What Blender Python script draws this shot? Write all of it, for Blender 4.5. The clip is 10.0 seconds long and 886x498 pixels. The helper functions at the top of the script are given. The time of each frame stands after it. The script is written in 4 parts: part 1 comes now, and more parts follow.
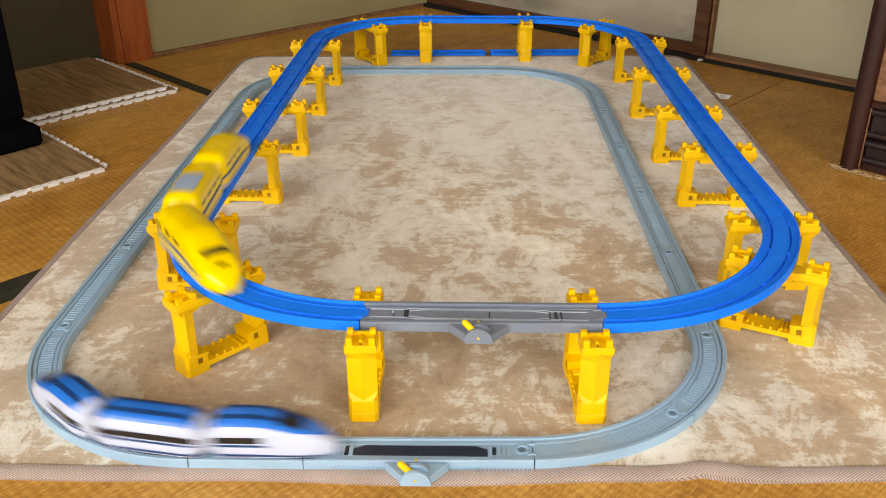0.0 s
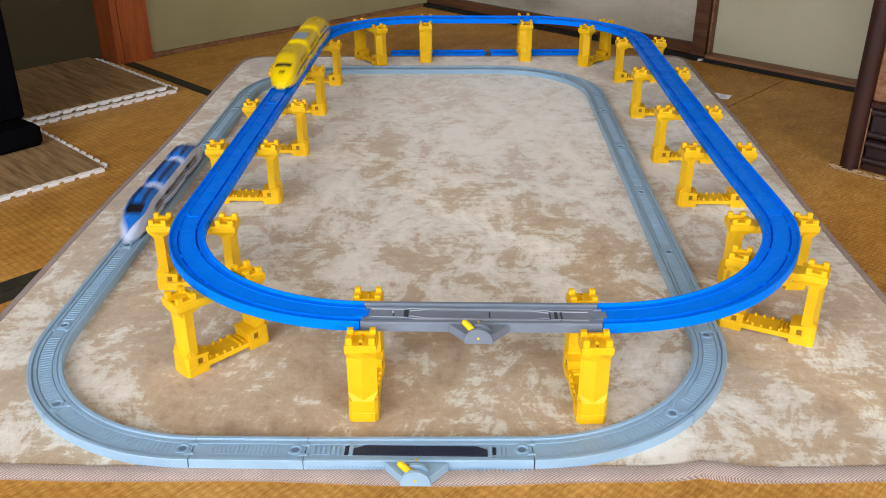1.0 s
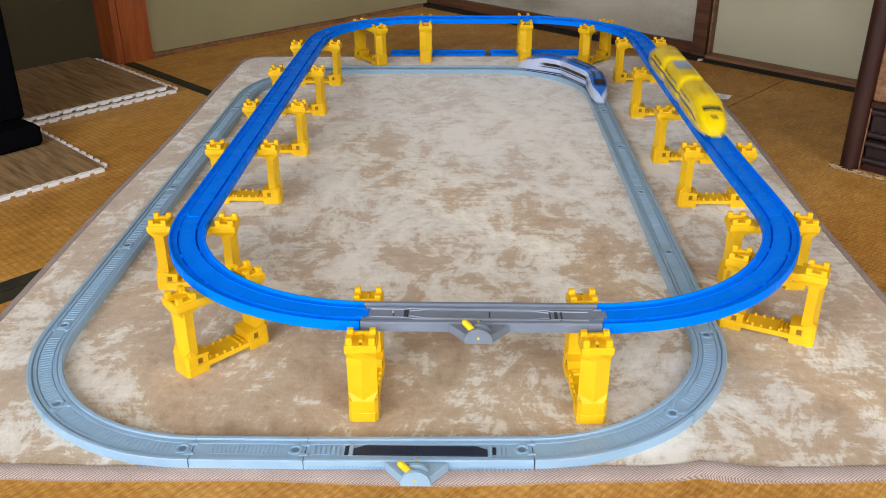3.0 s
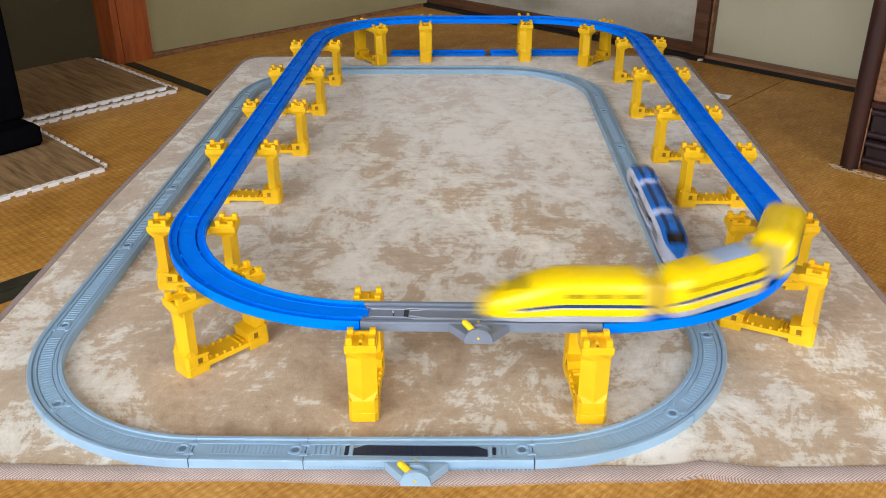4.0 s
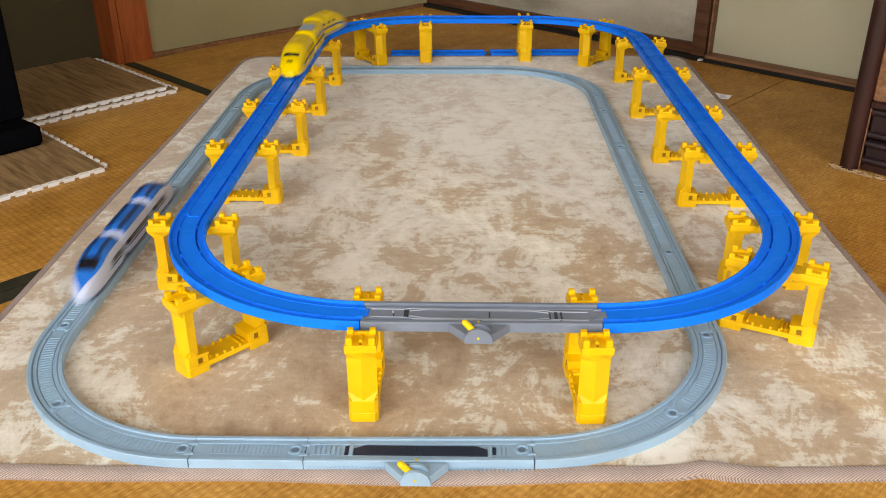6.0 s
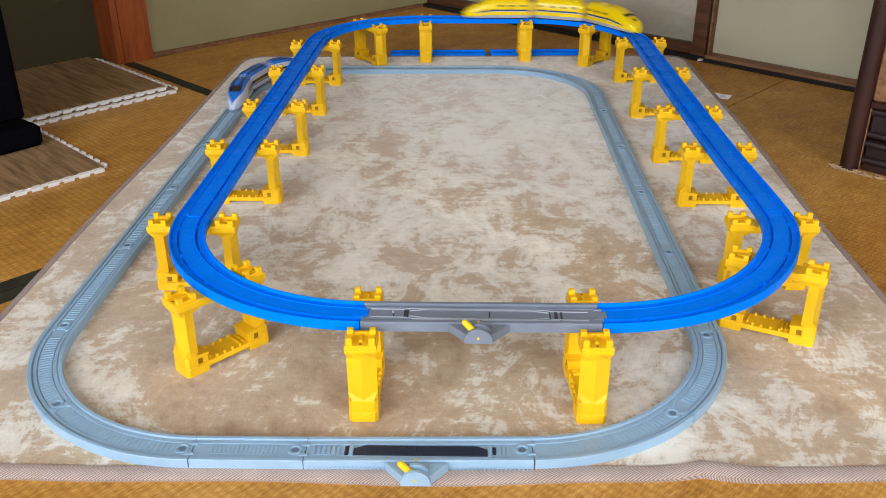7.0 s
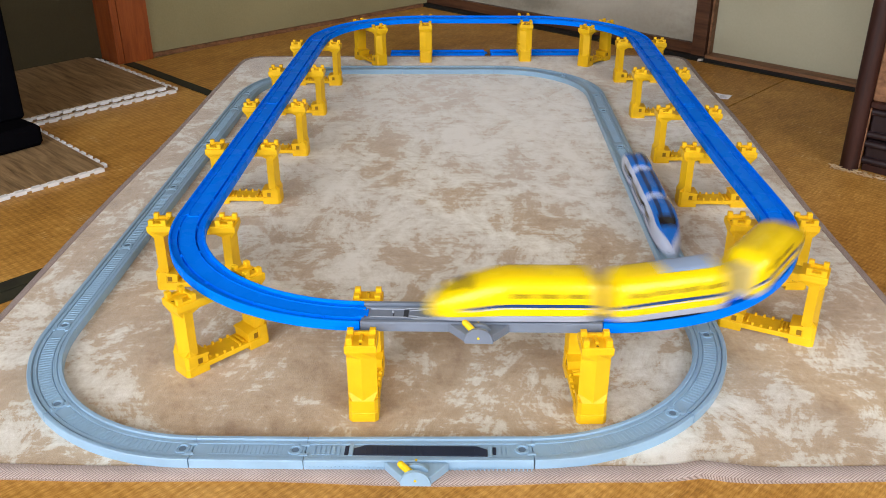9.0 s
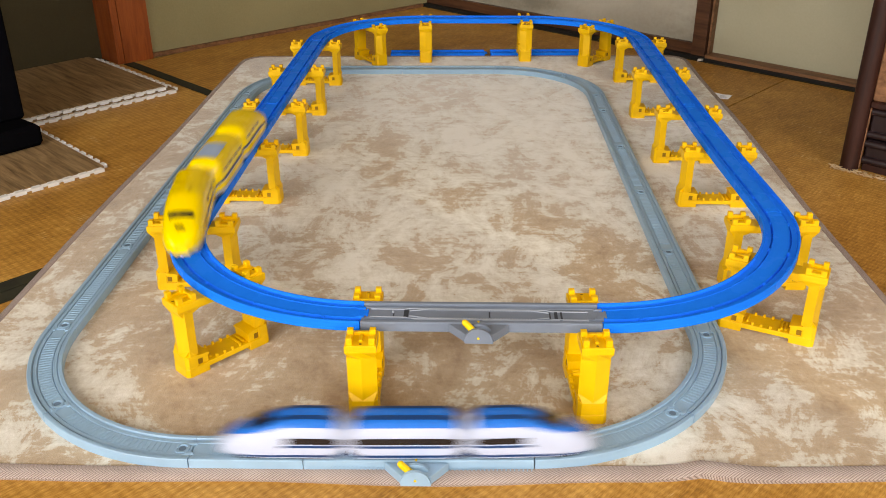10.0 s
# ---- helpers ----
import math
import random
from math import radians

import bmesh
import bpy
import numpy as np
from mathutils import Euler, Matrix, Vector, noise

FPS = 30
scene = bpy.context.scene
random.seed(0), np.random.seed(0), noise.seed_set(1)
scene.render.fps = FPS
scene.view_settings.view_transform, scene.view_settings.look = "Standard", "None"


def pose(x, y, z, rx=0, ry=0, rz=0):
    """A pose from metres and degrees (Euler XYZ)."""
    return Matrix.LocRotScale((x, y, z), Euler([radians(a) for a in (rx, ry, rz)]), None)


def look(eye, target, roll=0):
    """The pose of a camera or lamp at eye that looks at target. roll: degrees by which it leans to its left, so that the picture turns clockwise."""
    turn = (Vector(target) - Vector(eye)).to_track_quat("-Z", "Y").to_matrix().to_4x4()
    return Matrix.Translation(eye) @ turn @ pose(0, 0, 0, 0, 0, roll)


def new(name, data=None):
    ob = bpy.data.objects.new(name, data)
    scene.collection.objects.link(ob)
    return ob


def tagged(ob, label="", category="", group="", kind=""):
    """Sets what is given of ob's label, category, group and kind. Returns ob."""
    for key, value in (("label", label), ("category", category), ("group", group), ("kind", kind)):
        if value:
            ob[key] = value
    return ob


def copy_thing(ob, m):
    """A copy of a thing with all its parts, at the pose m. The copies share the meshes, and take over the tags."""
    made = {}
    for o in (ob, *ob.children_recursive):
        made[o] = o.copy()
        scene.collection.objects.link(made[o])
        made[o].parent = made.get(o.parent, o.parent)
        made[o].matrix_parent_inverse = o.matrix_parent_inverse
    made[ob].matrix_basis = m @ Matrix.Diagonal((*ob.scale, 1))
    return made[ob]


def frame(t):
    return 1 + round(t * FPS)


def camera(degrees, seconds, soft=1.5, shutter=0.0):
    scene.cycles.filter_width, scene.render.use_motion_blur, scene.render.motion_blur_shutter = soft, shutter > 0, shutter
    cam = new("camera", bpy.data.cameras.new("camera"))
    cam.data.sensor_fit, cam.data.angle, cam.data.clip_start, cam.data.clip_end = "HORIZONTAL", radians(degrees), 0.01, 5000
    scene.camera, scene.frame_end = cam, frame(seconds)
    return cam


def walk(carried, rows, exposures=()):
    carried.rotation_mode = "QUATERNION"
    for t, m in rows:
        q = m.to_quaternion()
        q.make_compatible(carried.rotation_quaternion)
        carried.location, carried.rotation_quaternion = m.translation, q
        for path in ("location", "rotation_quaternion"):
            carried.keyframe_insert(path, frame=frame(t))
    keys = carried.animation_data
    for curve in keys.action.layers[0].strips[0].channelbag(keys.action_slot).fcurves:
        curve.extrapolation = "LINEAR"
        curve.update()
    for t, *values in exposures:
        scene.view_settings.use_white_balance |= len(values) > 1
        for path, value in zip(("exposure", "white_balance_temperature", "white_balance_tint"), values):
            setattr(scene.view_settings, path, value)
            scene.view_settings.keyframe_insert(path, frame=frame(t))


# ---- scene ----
cam = camera(53.344, 10.0, 0.95, 0.8)
VIEW = pose(0.2153, -0.5974, 0.4919, 63.741, 0.064, 0.2036)
walk(cam, [(0.0, VIEW), (10.0, VIEW)], [
    (0.0, 0.0, 7700, 10), (0.5, 0.0, 7100, 10), (1.0, 0.0, 6550, 10), (1.5, 0.0, 6500, 10), (4.4, 0.0, 6500, 10), (5.0, 0.0, 7750, 10), (5.6, 0.0, 7650, 10),
    (6.8, 0.0, 6600, 10), (7.2, 0.0, 6500, 10), (9.4, 0.0, 6500, 10), (9.8, 0.0, 7100, 10), (10.0, 0.0, 7500, 10)])

# ---- room frame: corner of the two far walls, and the way along each ----
CORNER = Vector((0.1363, 2.018, 0.0))
ALONG_LEFT = Vector((-0.6738, -0.7389, 0.0))
ALONG_RIGHT = Vector((0.7107, -0.7035, 0.0))
FLOOR_Z = -0.008
ROOM_A, ROOM_B, ROOM_H = 3.5, 3.5, 2.3


def room(a, b, z):
    return CORNER + ALONG_LEFT * a + ALONG_RIGHT * b + Vector((0, 0, z))


# ---- light: overcast daylight through an unseen tall window, with an added side fill ----
world = bpy.data.worlds.new("sky")
scene.world = world
world.use_nodes = True
sky = world.node_tree.nodes.new("ShaderNodeTexSky")
sky.sky_type, sky.sun_disc, sky.sun_elevation, sky.sun_rotation = "NISHITA", False, radians(40), radians(220)
world.node_tree.nodes["Background"].inputs["Strength"].default_value = 0.12
world.node_tree.links.new(sky.outputs[0], world.node_tree.nodes["Background"].inputs["Color"])


def window_light(name, eye, target, width, height, power, colour):
    data = bpy.data.lights.new(name, "AREA")
    data.shape, data.size, data.size_y, data.energy, data.color = "RECTANGLE", width, height, power, colour
    new(name, data).matrix_world = look(eye, target)


window_light("window_daylight_front", room(ROOM_A + 0.04, 1.85, 1.15), room(0, 1.85, 0.9), 2.5, 1.7, 77, (0.885, 0.915, 1.0))
# added fill from an assumed second window, to even out the brightness
window_light("side_fill_light", room(1.9, ROOM_B + 0.04, 1.15), room(1.9, 0, 0.9), 1.5, 1.7, 43, (0.885, 0.915, 1.0))


# ---- materials ----
def node_material(name, rough=0.5, metal=0.0, coat=0.0):
    m = bpy.data.materials.new(name)
    m.use_nodes = True
    b = m.node_tree.nodes["Principled BSDF"]
    b.inputs["Roughness"].default_value, b.inputs["Metallic"].default_value = rough, metal
    b.inputs["Coat Weight"].default_value = coat
    b.inputs["Specular IOR Level"].default_value = 0.35
    return m, m.node_tree, b


def ramp(tree, stops):
    n = tree.nodes.new("ShaderNodeValToRGB")
    while len(n.color_ramp.elements) < len(stops):
        n.color_ramp.elements.new(0.5)
    for e, (at, colour) in zip(n.color_ramp.elements, stops):
        e.position, e.color = at, (*colour, 1)
    return n


def coords(tree, scale=(1, 1, 1), turn=0.0, kind="Object"):
    """Texture space turned about z first, then stretched."""
    c, r, m = tree.nodes.new("ShaderNodeTexCoord"), tree.nodes.new("ShaderNodeMapping"), tree.nodes.new("ShaderNodeMapping")
    r.inputs["Rotation"].default_value, m.inputs["Scale"].default_value = (0, 0, radians(turn)), scale
    tree.links.new(c.outputs[kind], r.inputs[0])
    tree.links.new(r.outputs[0], m.inputs[0])
    return m.outputs[0]


def noise_tex(tree, vec, scale, detail=4.0, rough=0.55, distort=0.0):
    n = tree.nodes.new("ShaderNodeTexNoise")
    n.inputs["Scale"].default_value, n.inputs["Detail"].default_value = scale, detail
    n.inputs["Roughness"].default_value, n.inputs["Distortion"].default_value = rough, distort
    tree.links.new(vec, n.inputs["Vector"])
    return n.outputs["Fac"]


def mixed(tree, fac, a, b, blend="MIX"):
    n = tree.nodes.new("ShaderNodeMix")
    n.data_type, n.blend_type = "RGBA", blend
    for value, socket in ((fac, n.inputs[0]), (a, n.inputs[6]), (b, n.inputs[7])):
        if isinstance(value, (int, float)):
            socket.default_value = value
        elif isinstance(value, tuple):
            socket.default_value = (*value, 1)
        else:
            tree.links.new(value, socket)
    return n.outputs[2]


def relief(tree, bsdf, height, strength, distance):
    n = tree.nodes.new("ShaderNodeBump")
    n.inputs["Strength"].default_value, n.inputs["Distance"].default_value = strength, distance
    tree.links.new(height, n.inputs["Height"])
    tree.links.new(n.outputs[0], bsdf.inputs["Normal"])


def plastic(name, colour, rough=0.38, vary=0.06, coat=0.0, gloss=0.35):
    m, t, b = node_material(name, rough, 0.0, coat)
    b.inputs["Specular IOR Level"].default_value = gloss
    v = coords(t)
    big = noise_tex(t, v, 30, 3)
    fine = noise_tex(t, v, 900, 2)
    dark = tuple(c * (1 - 2 * vary) for c in colour)
    light = tuple(min(1, c * (1 + vary)) for c in colour)
    t.links.new(ramp(t, [(0.3, dark), (0.7, light)]).outputs[0], b.inputs["Base Color"])
    t.links.new(big, t.nodes["Color Ramp"].inputs[0])
    r = t.nodes.new("ShaderNodeMapRange")
    r.inputs["To Min"].default_value, r.inputs["To Max"].default_value = rough - 0.08, rough + 0.1
    t.links.new(big, r.inputs[0])
    t.links.new(r.outputs[0], b.inputs["Roughness"])
    relief(t, b, fine, 0.08, 0.0003)
    return m


def wood(name, dark, light, scale, turn=0.0, rough=0.45, stretch=(1, 12, 12)):
    m, t, b = node_material(name, rough)
    v = coords(t, stretch, turn)
    grain = noise_tex(t, v, scale, 6, 0.6, 0.6)
    fine = noise_tex(t, v, scale * 7, 3)
    r = ramp(t, [(0.3, dark), (0.7, light)])
    t.links.new(grain, r.inputs[0])
    c = mixed(t, 0.25, r.outputs[0], fine, "MULTIPLY")
    t.links.new(c, b.inputs["Base Color"])
    relief(t, b, fine, 0.15, 0.001)
    return m


def rug_material():
    m, t, b = node_material("plush_rug_pile", 0.95)
    b.inputs["Sheen Weight"].default_value, b.inputs["Sheen Roughness"].default_value = 0.75, 0.45
    b.inputs["Sheen Tint"].default_value = (0.98, 0.95, 0.90, 1)
    v = coords(t, (1.0, 0.70, 1))
    patch = noise_tex(t, v, 13.5, 12, 0.73, 0.6)
    broad = noise_tex(t, v, 3.6, 3, 0.5)
    fleck = noise_tex(t, coords(t, (1, 0.8, 1)), 48, 8, 0.76, 0.4)
    streak = noise_tex(t, coords(t, (3, 16, 1)), 7, 5, 0.65)
    pile = noise_tex(t, coords(t), 800, 3)
    crease = noise_tex(t, coords(t, (0.5, 9, 1)), 2.6, 3, 0.5, 0.2)
    field = mixed(t, 0.30, patch, broad)
    field = mixed(t, 0.25, field, fleck)
    field = mixed(t, 0.10, field, streak)
    # a smooth round gradient shifts the tones paler in the middle of the rug
    pale_middle = t.nodes.new("ShaderNodeTexGradient")
    pale_middle.gradient_type = "SPHERICAL"
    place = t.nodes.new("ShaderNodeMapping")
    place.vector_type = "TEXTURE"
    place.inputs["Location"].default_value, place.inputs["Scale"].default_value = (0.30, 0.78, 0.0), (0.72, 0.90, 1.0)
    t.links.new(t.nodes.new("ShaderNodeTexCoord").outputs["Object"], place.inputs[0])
    t.links.new(place.outputs[0], pale_middle.inputs[0])
    field = mixed(t, 0.068, field, pale_middle.outputs["Fac"], "ADD")
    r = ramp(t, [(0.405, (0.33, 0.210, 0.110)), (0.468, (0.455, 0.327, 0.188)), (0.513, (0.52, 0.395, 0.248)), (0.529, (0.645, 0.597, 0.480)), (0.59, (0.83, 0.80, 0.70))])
    t.links.new(field, r.inputs[0])
    grain = noise_tex(t, coords(t, (1, 0.7, 1)), 330, 3, 0.6)
    c = mixed(t, 0.42, r.outputs[0], mixed(t, 0.45, mixed(t, 0.5, pile, fleck), grain), "OVERLAY")
    t.links.new(c, b.inputs["Base Color"])
    relief(t, b, mixed(t, 0.45, mixed(t, 0.5, pile, fleck), crease), 0.45, 0.006)
    return m


def binding_material():
    # twill tape: fine slanted threads crossed by finer ones
    m, t, b = node_material("woven_rug_binding", 0.9)
    waves = []
    for scale, turn in ((230, 66), (310, -58)):
        w = t.nodes.new("ShaderNodeTexWave")
        w.inputs["Scale"].default_value, w.inputs["Distortion"].default_value = scale, 0.7
        t.links.new(coords(t, (1, 1, 1.6), turn), w.inputs["Vector"])
        waves.append(w.outputs["Fac"])
    both = mixed(t, 0.34, waves[0], waves[1])
    soil = noise_tex(t, coords(t), 25, 5)
    r = ramp(t, [(0.22, (0.20, 0.150, 0.128)), (0.72, (0.53, 0.44, 0.395))])
    t.links.new(mixed(t, 0.35, both, soil), r.inputs[0])
    t.links.new(r.outputs[0], b.inputs["Base Color"])
    relief(t, b, both, 0.6, 0.0008)
    return m


def tatami_material():
    # rush weave: strands one way, raised ribs across them, worn pale flecks
    m, t, b = node_material("worn_tatami_rush", 0.5)
    turn = 43.5
    strand = noise_tex(t, coords(t, (62, 9, 1), turn), 6, 4, 0.65)
    fine = noise_tex(t, coords(t, (190, 30, 1), turn), 5, 2)
    w = t.nodes.new("ShaderNodeTexWave")
    w.wave_type, w.bands_direction = "BANDS", "Y"
    w.inputs["Scale"].default_value, w.inputs["Distortion"].default_value = 34, 1.2
    t.links.new(coords(t, (1, 1, 1), turn), w.inputs["Vector"])
    w2 = t.nodes.new("ShaderNodeTexWave")
    w2.wave_type, w2.bands_direction = "BANDS", "X"
    w2.inputs["Scale"].default_value, w2.inputs["Distortion"].default_value = 48, 1.2
    t.links.new(coords(t, (1, 1, 1), turn), w2.inputs["Vector"])
    weave = mixed(t, 0.5, w.outputs["Fac"], w2.outputs["Fac"], "MULTIPLY")
    wear = noise_tex(t, coords(t), 2.6, 6, 0.6)
    blot = noise_tex(t, coords(t, (2, 1, 1), turn), 16, 5, 0.6)
    tone = mixed(t, 0.35, strand, fine)
    tone = mixed(t, 0.3, tone, wear)
    tone = mixed(t, 0.2, tone, blot)
    tone = mixed(t, 0.055, tone, weave)
    r = ramp(t, [(0.34, (0.155, 0.066, 0.010)), (0.48, (0.445, 0.216, 0.037)), (0.61, (0.70, 0.405, 0.105))])
    t.links.new(tone, r.inputs[0])
    worn = noise_tex(t, coords(t, (3.5, 9, 1), turn), 2.2, 5, 0.6)
    flecks = ramp(t, [(0.600, (0, 0, 0)), (0.650, (0.7, 0.7, 0.7))])
    t.links.new(mixed(t, 0.5, strand, worn), flecks.inputs[0])
    c = mixed(t, flecks.outputs[0], r.outputs[0], (0.66, 0.50, 0.27))
    t.links.new(c, b.inputs["Base Color"])
    relief(t, b, mixed(t, 0.6, weave, strand), 0.22, 0.0010)
    return m


def plaster_material(name, dark, light):
    m, t, b = node_material(name, 0.92)
    v = coords(t)
    r = ramp(t, [(0.3, dark), (0.7, light)])
    fine = noise_tex(t, v, 260, 4)
    t.links.new(mixed(t, 0.3, noise_tex(t, v, 3, 6), fine), r.inputs[0])
    t.links.new(r.outputs[0], b.inputs["Base Color"])
    relief(t, b, fine, 0.3, 0.001)
    return m


def paper_material():
    # faded washed-ink panel
    m, t, b = node_material("faded_panel_paper", 0.85)
    v = coords(t, (1, 1, 2.2))
    wash = noise_tex(t, v, 3.2, 5, 0.55, 0.8)
    r = ramp(t, [(0.35, (0.24, 0.222, 0.172)), (0.5, (0.36, 0.332, 0.265)), (0.7, (0.46, 0.43, 0.355))])
    t.links.new(mixed(t, 0.15, wash, noise_tex(t, coords(t), 120, 3)), r.inputs[0])
    t.links.new(r.outputs[0], b.inputs["Base Color"])
    return m


def glass_material():
    m, t, b = node_material("window_glass", 0.02)
    b.inputs["Transmission Weight"].default_value = 1.0
    b.inputs["IOR"].default_value = 1.45
    return m


YELLOW = plastic("yellow_block_plastic", (0.90, 0.53, 0.008), 0.42)
BLUE_RAIL = plastic("bright_blue_rail_plastic", (0.0, 0.205, 1.0), 0.26, 0.015, 0.0, 0.015)
PALE_RAIL = plastic("pale_blue_rail_plastic", (0.295, 0.460, 0.610), 0.38, 0.03, 0.0, 0.55)
GREY_RAIL = plastic("grey_rail_plastic", (0.185, 0.222, 0.282), 0.45)
SLOT_SHADE_GREY = plastic("dark_grey_slot_shade", (0.035, 0.042, 0.055), 0.6)
HIGHLIGHT_GREY = plastic("grey_edge_highlight", (0.36, 0.40, 0.46), 0.45)
NAVY_STRIP = plastic("navy_strip_rubber", (0.022, 0.032, 0.06), 0.6)
HOLE_SHADE = plastic("joint_hole_shade", (0.14, 0.215, 0.30), 0.8)
LEVER_YELLOW = plastic("lever_yellow_plastic", (0.9, 0.62, 0.01), 0.4)
BODY_YELLOW = plastic("train_yellow_paint", (0.93, 0.67, 0.002), 0.25, 0.03, 0.3)
BODY_WHITE = plastic("train_white_paint", (0.53, 0.60, 0.77), 0.28, 0.02, 0.3)
BODY_BLUE = plastic("train_blue_paint", (0.010, 0.17, 0.66), 0.25, 0.03, 0.3)
STRIPE_BLUE = plastic("train_navy_stripe", (0.01, 0.05, 0.17), 0.3, 0.03)
WINDOW_DARK = plastic("train_dark_window", (0.012, 0.012, 0.016), 0.15, 0.05, 0.5)
WINDOW_SIDE = plastic("train_brown_window", (0.10, 0.07, 0.01), 0.2, 0.05, 0.3)
SKIRT_GREY = plastic("train_grey_skirt", (0.40, 0.43, 0.51), 0.45)
ROOF_PANEL = plastic("train_roof_panel_blue_grey", (0.34, 0.46, 0.66), 0.4)
CHASSIS = plastic("train_chassis_black", (0.015, 0.015, 0.017), 0.6)
BELLOWS_WHITE = plastic("train_gangway_white", (0.52, 0.56, 0.66), 0.5)
BELLOWS_YELLOW = plastic("train_gangway_yellow", (0.60, 0.48, 0.16), 0.5)
BLACK = plastic("black_lacquer", (0.003, 0.003, 0.004), 0.8, 0.06, 0.0, 0.01)
DRAWER = plastic("drawer_dark_lacquer", (0.020, 0.010, 0.011), 0.38, 0.08)
RUG = rug_material()
BINDING = binding_material()
TATAMI = tatami_material()
WALL_OLIVE = plaster_material("olive_sand_plaster", (0.262, 0.226, 0.112), (0.35, 0.308, 0.160))
# the recess's shade is put into this much darker copy of the olive plaster
WALL_OLIVE_SHADED = plaster_material("olive_sand_plaster_shaded", (0.037, 0.028, 0.0105), (0.058, 0.045, 0.018))
WALL_PALE = plaster_material("pale_sand_plaster", (0.43, 0.41, 0.285), (0.50, 0.48, 0.345))
CEILING_WOOD = wood("ceiling_board", (0.25, 0.15, 0.07), (0.42, 0.28, 0.15), 4)
POST_WOOD = wood("red_brown_post_wood", (0.23, 0.049, 0.010), (0.40, 0.102, 0.023), 9, 0, 0.4, (12, 12, 1))
DARK_WOOD = wood("dark_brown_frame_wood", (0.065, 0.028, 0.015), (0.145, 0.062, 0.031), 9, 45, 0.4)
SILL_WOOD = wood("worn_sill_wood", (0.14, 0.062, 0.026), (0.34, 0.165, 0.078), 9, 45, 0.55)
CABINET_WOOD = wood("cabinet_red_brown_wood", (0.020, 0.0045, 0.002), (0.048, 0.0115, 0.005), 8, 0, 0.55, (12, 12, 1))
MAT_WOOD = wood("wood_print_foam", (0.14, 0.080, 0.030), (0.47, 0.31, 0.15), 5, 44.7, 0.6, (2, 22, 22))
FOAM_WHITE = plastic("white_foam_edge", (0.78, 0.78, 0.76), 0.7)
BAND_CLOTH = plastic("dark_green_cloth_band", (0.030, 0.029, 0.014), 0.85, 0.25)
GAP_SHADE = plastic("gap_shade_black", (0.012, 0.010, 0.008), 0.7)
PAPER = paper_material()
TAG_PAPER = plastic("white_tag_paper", (0.88, 0.89, 0.92), 0.7)
TAG_INK = plastic("grey_tag_print", (0.30, 0.34, 0.42), 0.7)
STRAW = plastic("frayed_straw", (0.58, 0.42, 0.24), 0.9, 0.15)
GLASS = glass_material()


# ---- mesh helpers ----
def mesh_object(name, bm, material, smooth=False, parent=None, label=""):
    bmesh.ops.recalc_face_normals(bm, faces=bm.faces)
    data = bpy.data.meshes.new(name)
    bm.to_mesh(data)
    bm.free()
    data.materials.append(material)
    if smooth:
        data.shade_smooth()
        data.set_sharp_from_angle(angle=radians(35))
    ob = new(name, data)
    ob.parent = parent
    if label:
        tagged(ob, label)
    return ob


def part(name, bm, material, parent, label="", smooth=False):
    return mesh_object(name, bm, material, smooth, parent, label)


def base(name, m, label, category, group="", kind=""):
    ob = new(name)
    ob.empty_display_size = 0.02
    ob.matrix_basis = m
    return tagged(ob, label, category, group, kind)


def box(bm, lo, hi, bevel=0.0, m=None):
    made = bmesh.ops.create_cube(bm, size=1)["verts"]
    size, mid = Vector(hi) - Vector(lo), (Vector(hi) + Vector(lo)) / 2
    for v in made:
        v.co = Vector((v.co.x * size.x, v.co.y * size.y, v.co.z * size.z)) + mid
    if bevel:
        edges = list({e for v in made for e in v.link_edges})
        got = bmesh.ops.bevel(bm, geom=edges, offset=bevel, segments=1, affect="EDGES", profile=0.5)
        made = list({v for f in got["faces"] for v in f.verts} | {v for v in made if v.is_valid})
    if m:
        for v in made:
            v.co = m @ v.co
    return made


def boxed(lo, hi, bevel=0.0, m=None):
    bm = bmesh.new()
    box(bm, lo, hi, bevel, m)
    return bm


def prism(bm, outline, z0, z1, bevel=0.0):
    low = [bm.verts.new((x, y, z0)) for x, y in outline]
    high = [bm.verts.new((x, y, z1)) for x, y in outline]
    n = len(outline)
    bm.faces.new(low[::-1])
    top = bm.faces.new(high)
    for i in range(n):
        bm.faces.new((low[i], low[(i + 1) % n], high[(i + 1) % n], high[i]))
    if bevel:
        bmesh.ops.bevel(bm, geom=list(top.edges), offset=bevel, segments=2, affect="EDGES", profile=0.5)


def cylinder(bm, radius, z0, z1, m=None, sides=16, top=None):
    r2 = radius if top is None else top
    lo = [bm.verts.new((radius * math.cos(2 * math.pi * i / sides), radius * math.sin(2 * math.pi * i / sides), z0)) for i in range(sides)]
    hi = [bm.verts.new((r2 * math.cos(2 * math.pi * i / sides), r2 * math.sin(2 * math.pi * i / sides), z1)) for i in range(sides)]
    bm.faces.new(lo[::-1])
    bm.faces.new(hi)
    for i in range(sides):
        bm.faces.new((lo[i], lo[(i + 1) % sides], hi[(i + 1) % sides], hi[i]))
    if m:
        for v in lo + hi:
            v.co = m @ v.co


def ring(bm, outer, inner, z0, z1, m, sides=18):
    rows = []
    for r, z in ((outer, z0), (outer, z1), (inner, z1), (inner, z0)):
        rows.append([bm.verts.new(m @ Vector((r * math.cos(2 * math.pi * i / sides), r * math.sin(2 * math.pi * i / sides), z))) for i in range(sides)])
    for k in range(4):
        a, b = rows[k], rows[(k + 1) % 4]
        for i in range(sides):
            bm.faces.new((a[i], a[(i + 1) % sides], b[(i + 1) % sides], b[i]))


